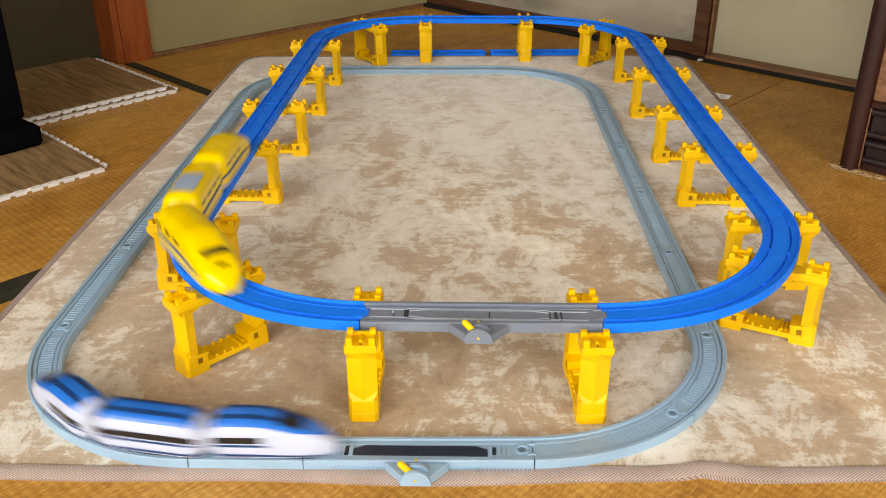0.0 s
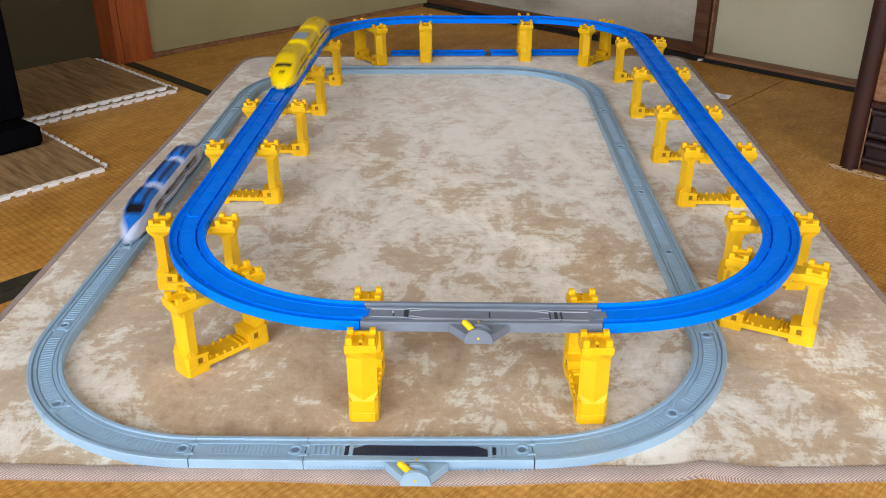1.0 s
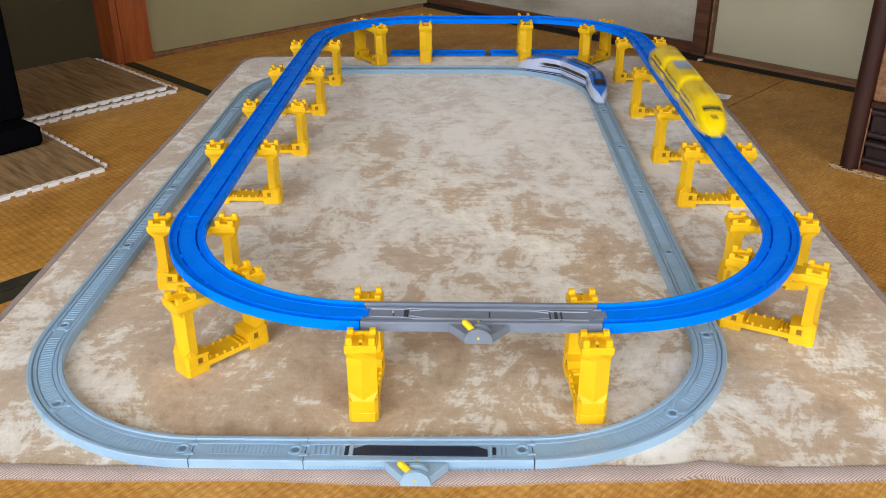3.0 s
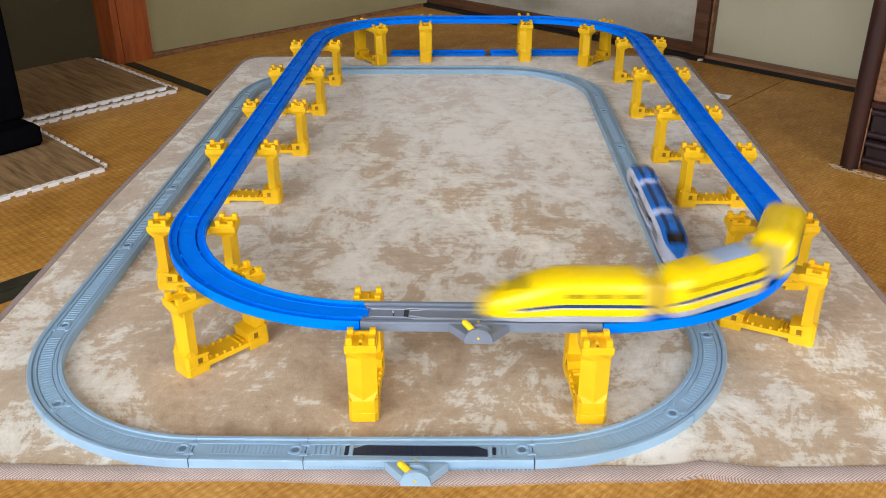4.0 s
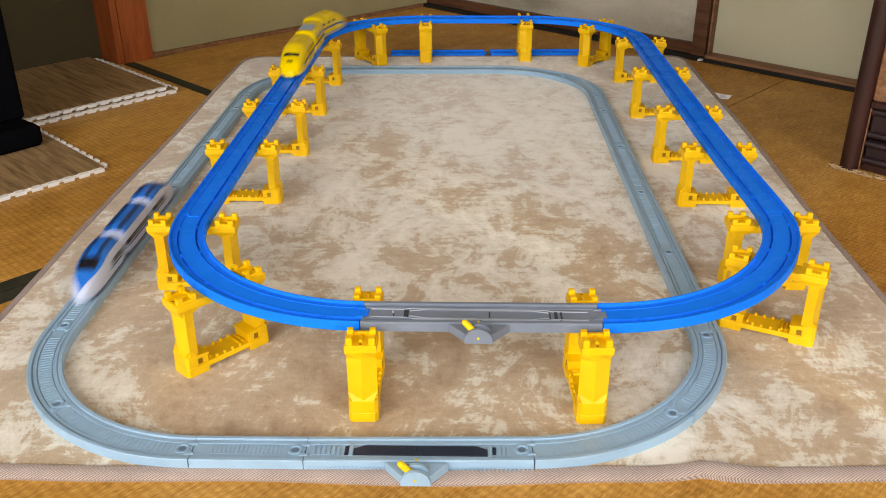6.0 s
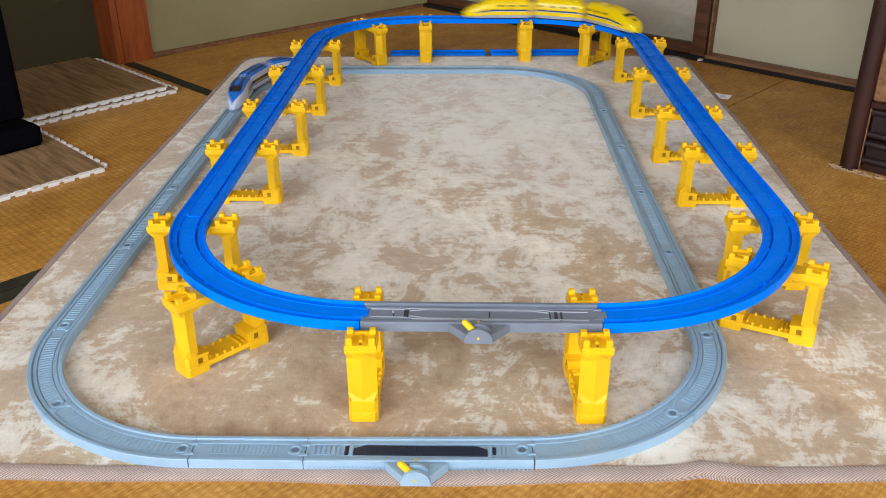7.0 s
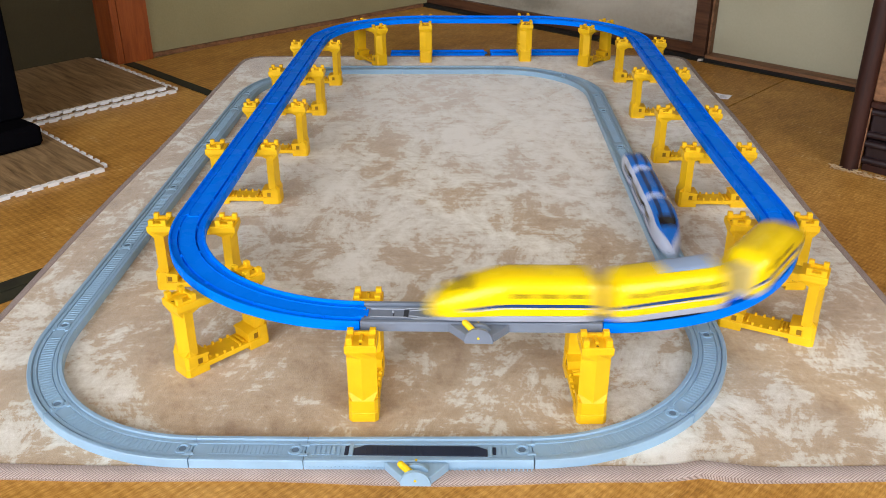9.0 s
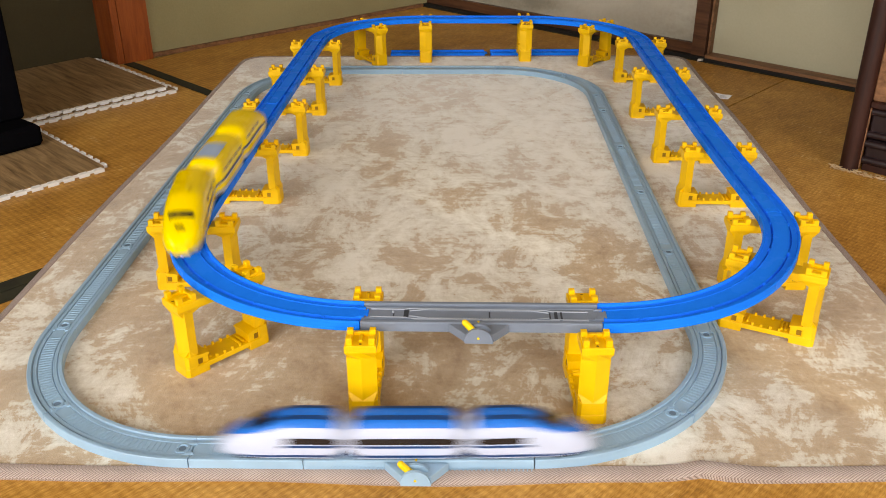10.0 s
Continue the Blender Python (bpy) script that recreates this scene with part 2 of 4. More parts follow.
def slab(corners, z0, z1):
    bm = bmesh.new()
    prism(bm, [(p.x, p.y) for p in corners], z0, z1)
    return bm


def room_slab(a0, a1, b0, b1, z0, z1):
    return slab([room(a0, b0, 0), room(a0, b1, 0), room(a1, b1, 0), room(a1, b0, 0)], z0, z1)


def left_slab(a0, a1, b0, b1, z0, z1):
    """A slab of the wall on the left, leaned off the mats' axes to fit the camera's view."""
    def lean(a):
        return -0.060 * (a - 0.35)
    return slab([room(a0, b0 + lean(a0), 0), room(a0, b1 + lean(a0), 0), room(a1, b1 + lean(a1), 0), room(a1, b0 + lean(a1), 0)], z0, z1)


def structure(name, bm, material, label, category):
    return tagged(mesh_object(name, bm, material), label, category, kind="structure")


# ---- the room ----
floor = structure("floor", room_slab(-0.15, ROOM_A + 0.15, -0.25, ROOM_B + 0.15, FLOOR_Z - 0.12, FLOOR_Z - 0.03), DARK_WOOD, "dark floor boards under the straw mats", "floor")


def tatami_mat(a0, a1, b0, b1, bands_along_a, first=0.026):
    ob = base("tatami_mat", Matrix(), "worn golden-brown tatami mat with dark green cloth edges", "tatami", "tatami mats on the floor")
    g = 0.0012
    part("rush_surface", room_slab(a0 + g, a1 - g, b0 + g, b1 - g, FLOOR_Z - 0.03, FLOOR_Z), TATAMI, ob)
    w = 0.026
    strips = ((a0, a1, b0, b0 + w), (a0, a1, b1 - w, b1)) if bands_along_a else ((a0, a0 + first, b0, b1), (a1 - w, a1, b0, b1))
    for s in strips:
        part("edge_band", room_slab(s[0] + g, s[1] - g, s[2] + g, s[3] - g, FLOOR_Z - 0.006, FLOOR_Z + 0.0012), BAND_CLOTH, ob, "dark green cloth band")


for b0, b1 in ((-0.02, 1.123), (1.123, 2.87), (2.87, 3.48)):
    tatami_mat(0.0, 0.93, b0, b1, False, 0.008)
for b0, b1 in ((-0.095, 0.835), (0.835, 1.76), (1.76, 2.62), (2.62, 3.48)):
    tatami_mat(0.93, 2.66, b0, b1, True)
tatami_mat(2.66, 3.48, 0.0, 1.75, False)
tatami_mat(2.66, 3.48, 1.75, 3.48, False)

structure("ceiling", room_slab(-0.15, ROOM_A + 0.15, -0.25, ROOM_B + 0.15, ROOM_H, ROOM_H + 0.1), CEILING_WOOD, "brown boarded ceiling", "ceiling")
structure("wall_left", left_slab(-0.040, 0.935, -0.12, -0.008, FLOOR_Z - 0.03, ROOM_H), WALL_OLIVE, "olive sand-plaster wall in shade", "wall")
structure("wall_left_shaded", room_slab(0.9355, ROOM_A + 0.12, -0.215, -0.102, FLOOR_Z - 0.03, ROOM_H), WALL_OLIVE_SHADED, "olive sand-plaster wall of the recess beyond the post, its shade painted in", "wall")
structure("wall_right", room_slab(-0.16, -0.042, -0.12, ROOM_B + 0.12, FLOOR_Z - 0.03, ROOM_H), WALL_PALE, "pale sand-plaster wall beside the sliding panel", "wall")


def wall_with_window(name, along_a, lo, hi, z0, z1):
    """An unseen wall on the far side of the room from the corner, with one opening."""
    ob = base(name, Matrix(), "unseen pale plaster wall with a tall window", "wall", kind="structure")
    at = ROOM_B if along_a else ROOM_A
    for u0, u1, za, zb in ((-0.12, lo, FLOOR_Z - 0.03, ROOM_H), (hi, (ROOM_A if along_a else ROOM_B) + 0.12, FLOOR_Z - 0.03, ROOM_H),
                           (lo, hi, FLOOR_Z - 0.03, z0), (lo, hi, z1, ROOM_H)):
        bm = room_slab(u0, u1, at, at + 0.12, za, zb) if along_a else room_slab(at, at + 0.12, u0, u1, za, zb)
        part("wall_section", bm, WALL_PALE, ob)
    return ob


def window_unit(name, along_a, lo, hi, z0, z1):
    ob = base(name, Matrix(), "unseen tall window with a dark wooden frame", "window", kind="structure")
    at = (ROOM_B if along_a else ROOM_A) + 0.075
    f = 0.04

    def bar(u0, u1, za, zb, d0=0.0, d1=0.03, mat=DARK_WOOD, nm="window_frame"):
        bm = room_slab(u0, u1, at + d0, at + d1, za, zb) if along_a else room_slab(at + d0, at + d1, u0, u1, za, zb)
        return part(nm, bm, mat, ob)
    mid = (lo + hi) / 2
    bar(lo, lo + f, z0, z1)
    bar(hi - f, hi, z0, z1)
    bar(mid - f / 2, mid + f / 2, z0 + f, z1 - f)
    bar(lo + f, hi - f, z0, z0 + f)
    bar(lo + f, hi - f, z1 - f, z1)
    for u0, u1 in ((lo + f, mid - f / 2), (mid + f / 2, hi - f)):
        pane = bar(u0, u1, z0 + f, z1 - f, 0.012, 0.018, GLASS, "pane")
        pane.visible_shadow = False


wall_with_window("wall_front", False, 0.55, 3.15, 0.25, 2.05)
wall_with_window("wall_side", True, 1.1, 2.7, 0.25, 2.05)
window_unit("window_1", False, 0.55, 3.15, 0.25, 2.05)
# assumed window, added round the side fill
window_unit("added_side_window", True, 1.1, 2.7, 0.25, 2.05)

# left wall: baseboard and the red-brown post
structure("baseboard", left_slab(0.006, 0.854, -0.008, 0.003, FLOOR_Z, 0.0005), SILL_WOOD, "thin worn red-brown wooden baseboard under the olive wall", "baseboard")
structure("post", left_slab(0.857, 0.9245, -0.008, 0.016, FLOOR_Z + 0.001, ROOM_H), POST_WOOD, "red-brown wooden wall post", "post")
structure("post_board", left_slab(0.9255, 0.9352, -0.0075, 0.013, FLOOR_Z + 0.001, ROOM_H), POST_WOOD, "red-brown board beside the wall post", "post")

structure("post_side", left_slab(0.9354, 0.9400, -0.066, 0.0125, FLOOR_Z + 0.001, ROOM_H), POST_WOOD, "red-brown board lining the side of the recess", "post")

# right wall: sliding panel, its frame and the sill
panel = base("sliding_panel", Matrix(), "sliding panel of faded grey-beige paper in a dark brown frame", "sliding door")
part("paper_panel", room_slab(-0.040, -0.030, 0.012, 0.883, 0.02, 1.8), PAPER, panel, "faded grey-beige paper with a washed landscape")
part("bottom_rail", room_slab(-0.040, -0.018, 0.012, 0.883, 0.0, 0.024), DARK_WOOD, panel)
part("stile", room_slab(-0.040, -0.012, 0.884, 0.917, 0.0, 1.8), DARK_WOOD, panel)
part("top_rail", room_slab(-0.040, -0.018, 0.012, 0.883, 1.801, 1.84), DARK_WOOD, panel)
structure("panel_post", room_slab(-0.040, -0.022, 0.9185, 0.9232, FLOOR_Z + 0.002, 1.84), SILL_WOOD, "narrow worn wooden jamb beside the sliding panel", "jamb")
structure("corner_post_dark", room_slab(-0.041, 0.004, -0.0075, 0.011, FLOOR_Z + 0.001, ROOM_H), DARK_WOOD, "dark brown post in the corner of the walls", "post")
structure("sill", room_slab(-0.040, -0.0015, 0.9245, 3.45, 0.0, 0.0060), SILL_WOOD, "worn brown wooden sill under the pale wall", "sill")
# solid black strip that paints the dark shadow line at the wall foot
structure("threshold", room_slab(-0.040, -0.003, 0.012, 3.45, FLOOR_Z - 0.03, -0.0005), GAP_SHADE, "threshold strip painted black for the shaded gap along the wall", "threshold")


bm = bmesh.new()
prism(bm, [(-0.007, -0.003), (0.001, -0.005), (0.007, 0.0), (0.002, 0.005), (-0.005, 0.003)], 0.0, 0.005, 0.001)
bm.transform(Matrix.Translation(room(0.001, 0.916, FLOOR_Z)))
tagged(mesh_object("plaster_scrap", bm, FOAM_WHITE), "small white scrap at the foot of the jamb", "scrap")


# ---- the rug ----
def rug_outline():
    fl, fr, br, bl = Vector((-0.283, -0.012)), Vector((0.7010, -0.014)), Vector((0.753, 1.391)), Vector((-0.237, 1.384))
    pts = []
    corners = (fl, fr, br, bl)
    for i in range(4):
        prev, here, nxt = corners[i - 1], corners[i], corners[(i + 1) % 4]
        r = 0.05
        p0, p1 = here + (prev - here).normalized() * r, here + (nxt - here).normalized() * r
        for k in range(7):
            u = k / 6
            pts.append((1 - u) ** 2 * p0 + 2 * u * (1 - u) * here + u * u * p1)
        p2 = nxt + (here - nxt).normalized() * r
        n = 40
        for k in range(1, n):
            pts.append(p1.lerp(p2, k / n))
    out = []
    for p in pts:
        y = p.y
        if y < 0.05:
            y += -0.003 - 0.005 * math.exp(-((p.x - 0.2) / 0.16) ** 2) + 0.006 * math.exp(-((p.x - 0.43) / 0.02) ** 2) + 0.0015 * math.sin(p.x * 23)
        out.append(Vector((p.x + 0.002 * math.sin(p.y * 9), y)))
    return out


def rug():
    ob = base("rug", Matrix(), "plush beige rug with mottled light patches lying on tatami", "rug")
    line = rug_outline()
    n = len(line)
    bm = bmesh.new()
    inner = []
    for i, p in enumerate(line):
        t = (line[(i + 1) % n] - line[i - 1]).normalized()
        inner.append(p + Vector((-t.y, t.x)) * 0.006)
    prism(bm, [(p.x, p.y) for p in inner], FLOOR_Z, 0.0, 0.003)
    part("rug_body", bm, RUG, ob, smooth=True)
    # rolled woven binding round the edge
    bm = bmesh.new()
    rows = []
    for i, p in enumerate(line):
        t = (line[(i + 1) % n] - line[i - 1]).normalized()
        side = Vector((-t.y, t.x))
        lift = 0.003 * math.exp(-((p.x - 0.445) / 0.03) ** 2) if p.y < 0.05 else 0.0
        prof = [(-0.007, FLOOR_Z), (-0.0085, -0.0045), (-0.005, -0.0008), (-0.001, 0.0008), (0.0035, 0.0006), (0.0055, -0.002)]
        slim = 1.0 if p.y < 0.05 else 0.5
        prof = [(o * slim if o < 0 else o + 0.003, z) for o, z in prof] if slim < 1 else prof
        rows.append([bm.verts.new((p.x + side.x * o, p.y + side.y * o, z + (lift if z > FLOOR_Z else 0))) for o, z in prof])
    for i in range(n):
        a, b = rows[i], rows[(i + 1) % n]
        for k in range(len(a) - 1):
            bm.faces.new((a[k], b[k], b[k + 1], a[k + 1]))
    part("binding", bm, BINDING, ob, "pinkish-beige herringbone woven binding", True)


rug()


# ---- toy railway geometry ----
def loop_at(s, a, b, r):
    """Place and heading on a rounded rectangle, counter-clockwise from the start of its near straight."""
    q = math.pi * r / 2
    s %= 2 * (a + b) + 4 * q
    legs = ((a, (0, 0), 0), (q, (a, r), -90), (b, (a + r, r), 90), (q, (a, r + b), 0), (a, (a, 2 * r + b), 180),
            (q, (0, r + b), 90), (b, (-r, r + b), 270), (q, (0, r), 180))
    for i, (n, o, h) in enumerate(legs):
        if s <= n or i == 7:
            h = radians(h)
            if i % 2 == 0:
                return o[0] + s * math.cos(h), o[1] + s * math.sin(h)
            return o[0] + r * math.cos(h + s / r), o[1] + r * math.sin(h + s / r)
        s -= n


LOW_L, LOW_R = 0.1925, 0.1923
UP_L, UP_R, UP_Z = 0.215, 0.2145, 0.0780


def low_track(s):
    x, y = loop_at(s, 1.5 * LOW_L, 4.5 * LOW_L, LOW_R)
    bow = -0.0025 * math.exp(-((x - 0.16) / 0.13) ** 2 - (y / 0.1) ** 2)
    return Vector((x + 0.021 * y, y + bow, 0.0))


def up_track(s):
    x, y = loop_at(s, UP_L, 4 * UP_L, UP_R)
    bow = -0.003 * math.exp(-((x - 0.11) / 0.16) ** 2 - (y / 0.12) ** 2)
    bow += 0.0187 * math.exp(-((x - 0.43) / 0.09) ** 2 - ((y - 0.2) / 0.16) ** 2) - 0.0025 * math.exp(-((x - 0.33) / 0.12) ** 2 - (y / 0.15) ** 2)
    # the rails on the +x side are pushed outwards to fit the camera's view
    u = min(max((x - 0.2) / 0.23, 0.0), 1.0)
    out = u * u * (3 - 2 * u) * (0.0070 - 0.0020 * y + 0.0057 * math.exp(-((y - 0.2) / 0.18) ** 2))
    x, y = x + 0.0172 * y + out, y + bow
    c, n = math.cos(-0.0114), math.sin(-0.0114)
    return Vector((0.1391 + x * c - y * n, 0.0968 + x * n + y * c, UP_Z))


def heading(track, s):
    d = track(s + 0.004) - track(s - 0.004)
    return d.normalized()


def frame_at(track, s):
    d = heading(track, s)
    return Matrix.Translation(track(s)) @ Matrix.Rotation(math.atan2(d.y, d.x), 4, "Z")


def sweep(bm, track, s0, s1, steps, profile):
    """Carry a closed profile of (across, up) along a stretch of track, in world space."""
    rows = []
    for i in range(steps + 1):
        s = s0 + (s1 - s0) * i / steps
        d, p = heading(track, min(max(s, s0 + 0.004), s1 - 0.004)), track(s)
        side = Vector((-d.y, d.x, 0))
        rows.append([bm.verts.new(p + side * o + Vector((0, 0, z))) for o, z in profile])
    n = len(profile)
    for a, b in zip(rows, rows[1:]):
        for k in range(n):
            bm.faces.new((a[k], b[k], b[(k + 1) % n], a[(k + 1) % n]))
    bm.faces.new(rows[0])
    bm.faces.new(rows[-1][::-1])


BED = 0.80


def rail_profile(w, h, material):
    """Raised outer shoulders, wheel paths and a bed, parted by narrow grooves."""
    e = 0.0007
    if material is PALE_RAIL:
        half = [(w, 0.0), (w, h - e), (w - e, h), (w * 0.72 + e, h), (w * 0.72, h - e), (w * 0.715, h * 0.84), (w * 0.705, h * 0.77), (w * 0.67, h * 0.77), (w * 0.66, h * 0.87),
                (w * 0.455, h * 0.87), (w * 0.445, h * 0.745), (w * 0.415, h * 0.745), (w * 0.40, h * BED)]
    elif material is BLUE_RAIL:
        half = [(w, 0.0), (w, h - e), (w - e, h), (w * 0.87 + e, h), (w * 0.87, h - e), (w * 0.855, h * 0.70), (w * 0.545, h * 0.68), (w * 0.535, h * 0.22),
                (w * 0.465, h * 0.22), (w * 0.455, h * 0.86), (w * 0.435, h * 0.86), (w * 0.425, h * BED)]
    else:
        half = [(w, 0.0), (w, h - e), (w - e, h), (w * 0.74 + e, h), (w * 0.74, h - e), (w * 0.73, h * 0.64), (w * 0.63, h * 0.60), (w * 0.62, h * 0.12), (w * 0.53, h * 0.12), (w * 0.515, h * 0.88), (w * 0.49, h * 0.88), (w * 0.475, h * BED)]
    return half + [(-o, z) for o, z in half[::-1]]


def rail(track, s0, s1, curved, w, h, material, name, label, group, sleepers=0, gap=0.00035, ties=3):
    ob = base(name, Matrix(), label, "toy rail", group)
    bm = bmesh.new()
    sweep(bm, track, s0 + gap, s1 - gap, (24 if ties > 3 else 12) if curved else 1, rail_profile(w, h, material))
    part("rail_body", bm, material, ob)
    bed = h * BED
    # coupling: ring socket at the end and a tongue beyond it
    bm = bmesh.new()
    m = frame_at(track, s1 - 0.009)
    if sleepers or material is PALE_RAIL:
        ring(bm, 0.0064, 0.0044, bed - 0.001, bed + 0.0012, m)
    else:
        box(bm, (-0.003, -w * 0.41, bed - 0.001), (0.0085, w * 0.41, bed + 0.0003), 0.0002, m)
    part("joint_ring" if material is PALE_RAIL else "joint_plate", bm, material, ob)
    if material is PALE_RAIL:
        # nothing is cut here: a darker disc carries the hole's shade in its colour
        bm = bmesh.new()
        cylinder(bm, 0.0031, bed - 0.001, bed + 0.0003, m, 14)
        part("joint_hole_disc", bm, HOLE_SHADE, ob)
    bm = bmesh.new()
    m = frame_at(track, s1 - 0.001)
    if material is PALE_RAIL:
        box(bm, (-0.0012, -w * 0.44, bed - 0.002), (0.0002, w * 0.44, bed + 0.0010), 0, m)
    else:
        box(bm, (-0.002, -w * 0.24, bed - 0.002), (0.0065, w * 0.24, bed + 0.0006), 0.0004, m)
        box(bm, (0.0050, -w * 0.31, bed - 0.002), (0.0068, w * 0.31, bed + 0.0009), 0.0003, m)
    for sgn in (-1, 1):
        box(bm, (-0.004, sgn * w * 0.40 - 0.0015, bed - 0.002), (0.0035, sgn * w * 0.40 + 0.0015, bed + 0.0014), 0.0003, m)
    part("tongue", bm, material, ob)
    if sleepers:
        bm = bmesh.new()
        for i in range(sleepers):
            s = s0 + 0.014 + (s1 - s0 - 0.034) * (i + 0.5) / sleepers
            box(bm, (-0.0014, -w * 0.37, bed - 0.001), (0.0014, w * 0.37, bed + 0.00045), 0, frame_at(track, s))
        tagged(part("sleeper_relief", bm, material, ob), kind="stuff")
    else:
        for i in range(ties):
            s = s0 + (s1 - s0) * (i + 0.5) / ties
            for sgn in (-1, 1):
                part("tie", boxed((-0.0011, sgn * w * 0.50 - 0.0009, h * 0.3), (0.0011, sgn * w * 0.50 + 0.0009, h * 0.85), 0, frame_at(track, s)), material, ob)
    return ob


def stop_rail(track, s0, s1, w, h, material, strip, name, label, group, lever_at):
    """A straight rail with a stop strip in its bed and a lever box on its outer side."""
    ob = rail(track, s0, s1, False, w, h, material, name, label, group, 0)
    n, bed = s1 - s0, h * BED
    m = frame_at(track, s0)
    pale = strip is NAVY_STRIP

    def bars(name, spans, up, mat):
        for x0, x1, y0, y1 in spans:
            part(name, boxed((n * x0, w * y0, bed - 0.001), (n * x1, w * y1, bed + up), 0, m), mat, ob)

    if pale:
        bm = bmesh.new()
        prism(bm, [(n * 0.212, -w * 0.42), (n * 0.80, -w * 0.42), (n * 0.80, w * 0.14), (n * 0.755, w * 0.40), (n * 0.262, w * 0.40), (n * 0.212, w * 0.14)], bed - 0.001, bed + 0.0010, 0.0004)
        bm.transform(m)
        part("stop_strip", bm, strip, ob, "ribbed navy stop strip")
        bm = bmesh.new()
        for i in range(21):
            x = n * (0.26 + 0.49 * i / 20)
            box(bm, (x - 0.0013, -w * 0.36, bed + 0.0006), (x + 0.0013, w * 0.33, bed + 0.0015), 0, m)
        tagged(part("strip_relief", bm, strip, ob), kind="stuff")
        bars("cross_bar", ((0.192, 0.209, -0.44, 0.44), (0.803, 0.820, -0.44, 0.44)), 0.0016, material)
        # slots are not cut: dark bars on the bed stand for their shade
        bars("slot_bar", ((0.172, 0.190, -0.36, 0.36), (0.823, 0.838, -0.36, 0.36)), 0.0004, strip)
        bm = bmesh.new()
        for x in [0.035 + 0.022 * i for i in range(6)] + [0.852 + 0.020 * i for i in range(3)]:
            box(bm, (n * x - 0.0014, -w * 0.36, bed - 0.001), (n * x + 0.0014, w * 0.36, bed + 0.0008), 0, m)
        tagged(part("sleeper_relief", bm, material, ob), kind="stuff")
        bm = bmesh.new()
        for i in range(54):
            x = n * (0.01 + 0.98 * i / 53)
            box(bm, (x - 0.0004, -w - 0.0002, 0.0014), (x + 0.0004, -w + 0.0005, h * 0.40), 0, m)
        tagged(part("side_ribs", bm, material, ob), kind="stuff")
    else:
        # sunk bed edged by fine raised lines that widen into a long six-sided plate
        bm = bmesh.new()
        for y in (-1, 1):
            for x0, y0, x1, y1 in ((0.035, 0.37, 0.175, 0.37), (0.175, 0.37, 0.20, 0.46), (0.20, 0.46, 0.78, 0.46), (0.78, 0.46, 0.80, 0.37), (0.80, 0.37, 0.95, 0.37),
                                   (0.20, 0.24, 0.275, 0.40), (0.72, 0.40, 0.785, 0.24)):
                a, b = Vector((n * x0, y * w * y0, 0)), Vector((n * x1, y * w * y1, 0))
                turn = math.degrees(math.atan2(b.y - a.y, b.x - a.x))
                box(bm, (0, -0.00035, bed - 0.001), ((b - a).length, 0.00035, bed + 0.0010), 0, m @ pose(a.x, a.y, 0, 0, 0, turn))
        # edge highlights are painted into the lighter grey of lines, dots and pin
        part("edge_lines", bm, HIGHLIGHT_GREY, ob, "fine raised lines in a lighter grey painted as edge highlights")
        bm = bmesh.new()
        for i in range(38):
            x = n * (0.275 + 0.44 * i / 37)
            for y in (-1, 1):
                box(bm, (x - 0.0007, y * w * 0.39 - 0.0005, bed - 0.0006), (x + 0.0007, y * w * 0.39 + 0.0005, bed + 0.0010), 0, m)
        tagged(part("strip_relief", bm, HIGHLIGHT_GREY, ob), kind="stuff")
        # dark grey bars painted in place of shaded slots, slightly proud of the bed
        bars("slot_bar", ((0.176, 0.196, -0.33, 0.36), (0.534, 0.540, -0.25, 0.25), (0.787, 0.793, -0.30, 0.30), (0.808, 0.822, -0.36, 0.36), (0.834, 0.842, -0.36, 0.36)), 0.0003, SLOT_SHADE_GREY)
        bars("slot_bar", ((0.132, 0.136, -0.30, 0.05),), 0.0003, SLOT_SHADE_GREY)
        bm = bmesh.new()
        cylinder(bm, 0.0009, bed - 0.001, bed + 0.0022, m @ pose(n * 0.13, w * 0.06, 0), 8)
        part("pin", bm, HIGHLIGHT_GREY, ob)
    # lever box
    x = n * lever_at
    bm = bmesh.new()
    prism(bm, [(x - 0.026, -w + 0.0005), (x - 0.012, -w - 0.016), (x + 0.013, -w - 0.016), (x + 0.027, -w + 0.0005)], 0.0006, h * 0.92, 0.0006)
    bm.transform(m)
    box_part = part("lever_box", bm, material, ob)
    for y0, y1 in ((-w - 0.0195, -w - 0.0163), (-w - 0.0105, -w - 0.0075)):
        bm = bmesh.new()
        arc = [(x + 0.0125 * math.cos(math.pi * i / 14), 0.003 + 0.0125 * math.sin(math.pi * i / 14)) for i in range(15)]
        prism(bm, arc, y0, y1)
        bm.transform(m @ Matrix.Rotation(radians(90), 4, "X") @ Matrix.Scale(-1, 4, (0, 0, 1)))
        part("half_disc", bm, material, box_part)
    bm = boxed((x - 0.012, -w - 0.0193, 0.0008), (x + 0.013, -w - 0.0161, 0.0042), 0.0004, m)
    part("lower_plate", bm, material, box_part)
    bm = bmesh.new()
    cylinder(bm, 0.0029, 0.0, 0.0115, m @ pose(x - 0.004, -w - 0.0134, h + 0.0005, 0, -42, 0), 14)
    bmesh.ops.create_uvsphere(bm, u_segments=14, v_segments=8, radius=0.0029, matrix=m @ pose(x - 0.004, -w - 0.0134, h + 0.0005, 0, -42, 0) @ Matrix.Translation((0, 0, 0.0115)))
    part("lever", bm, LEVER_YELLOW, box_part, "yellow lever knob")
    bm = bmesh.new()
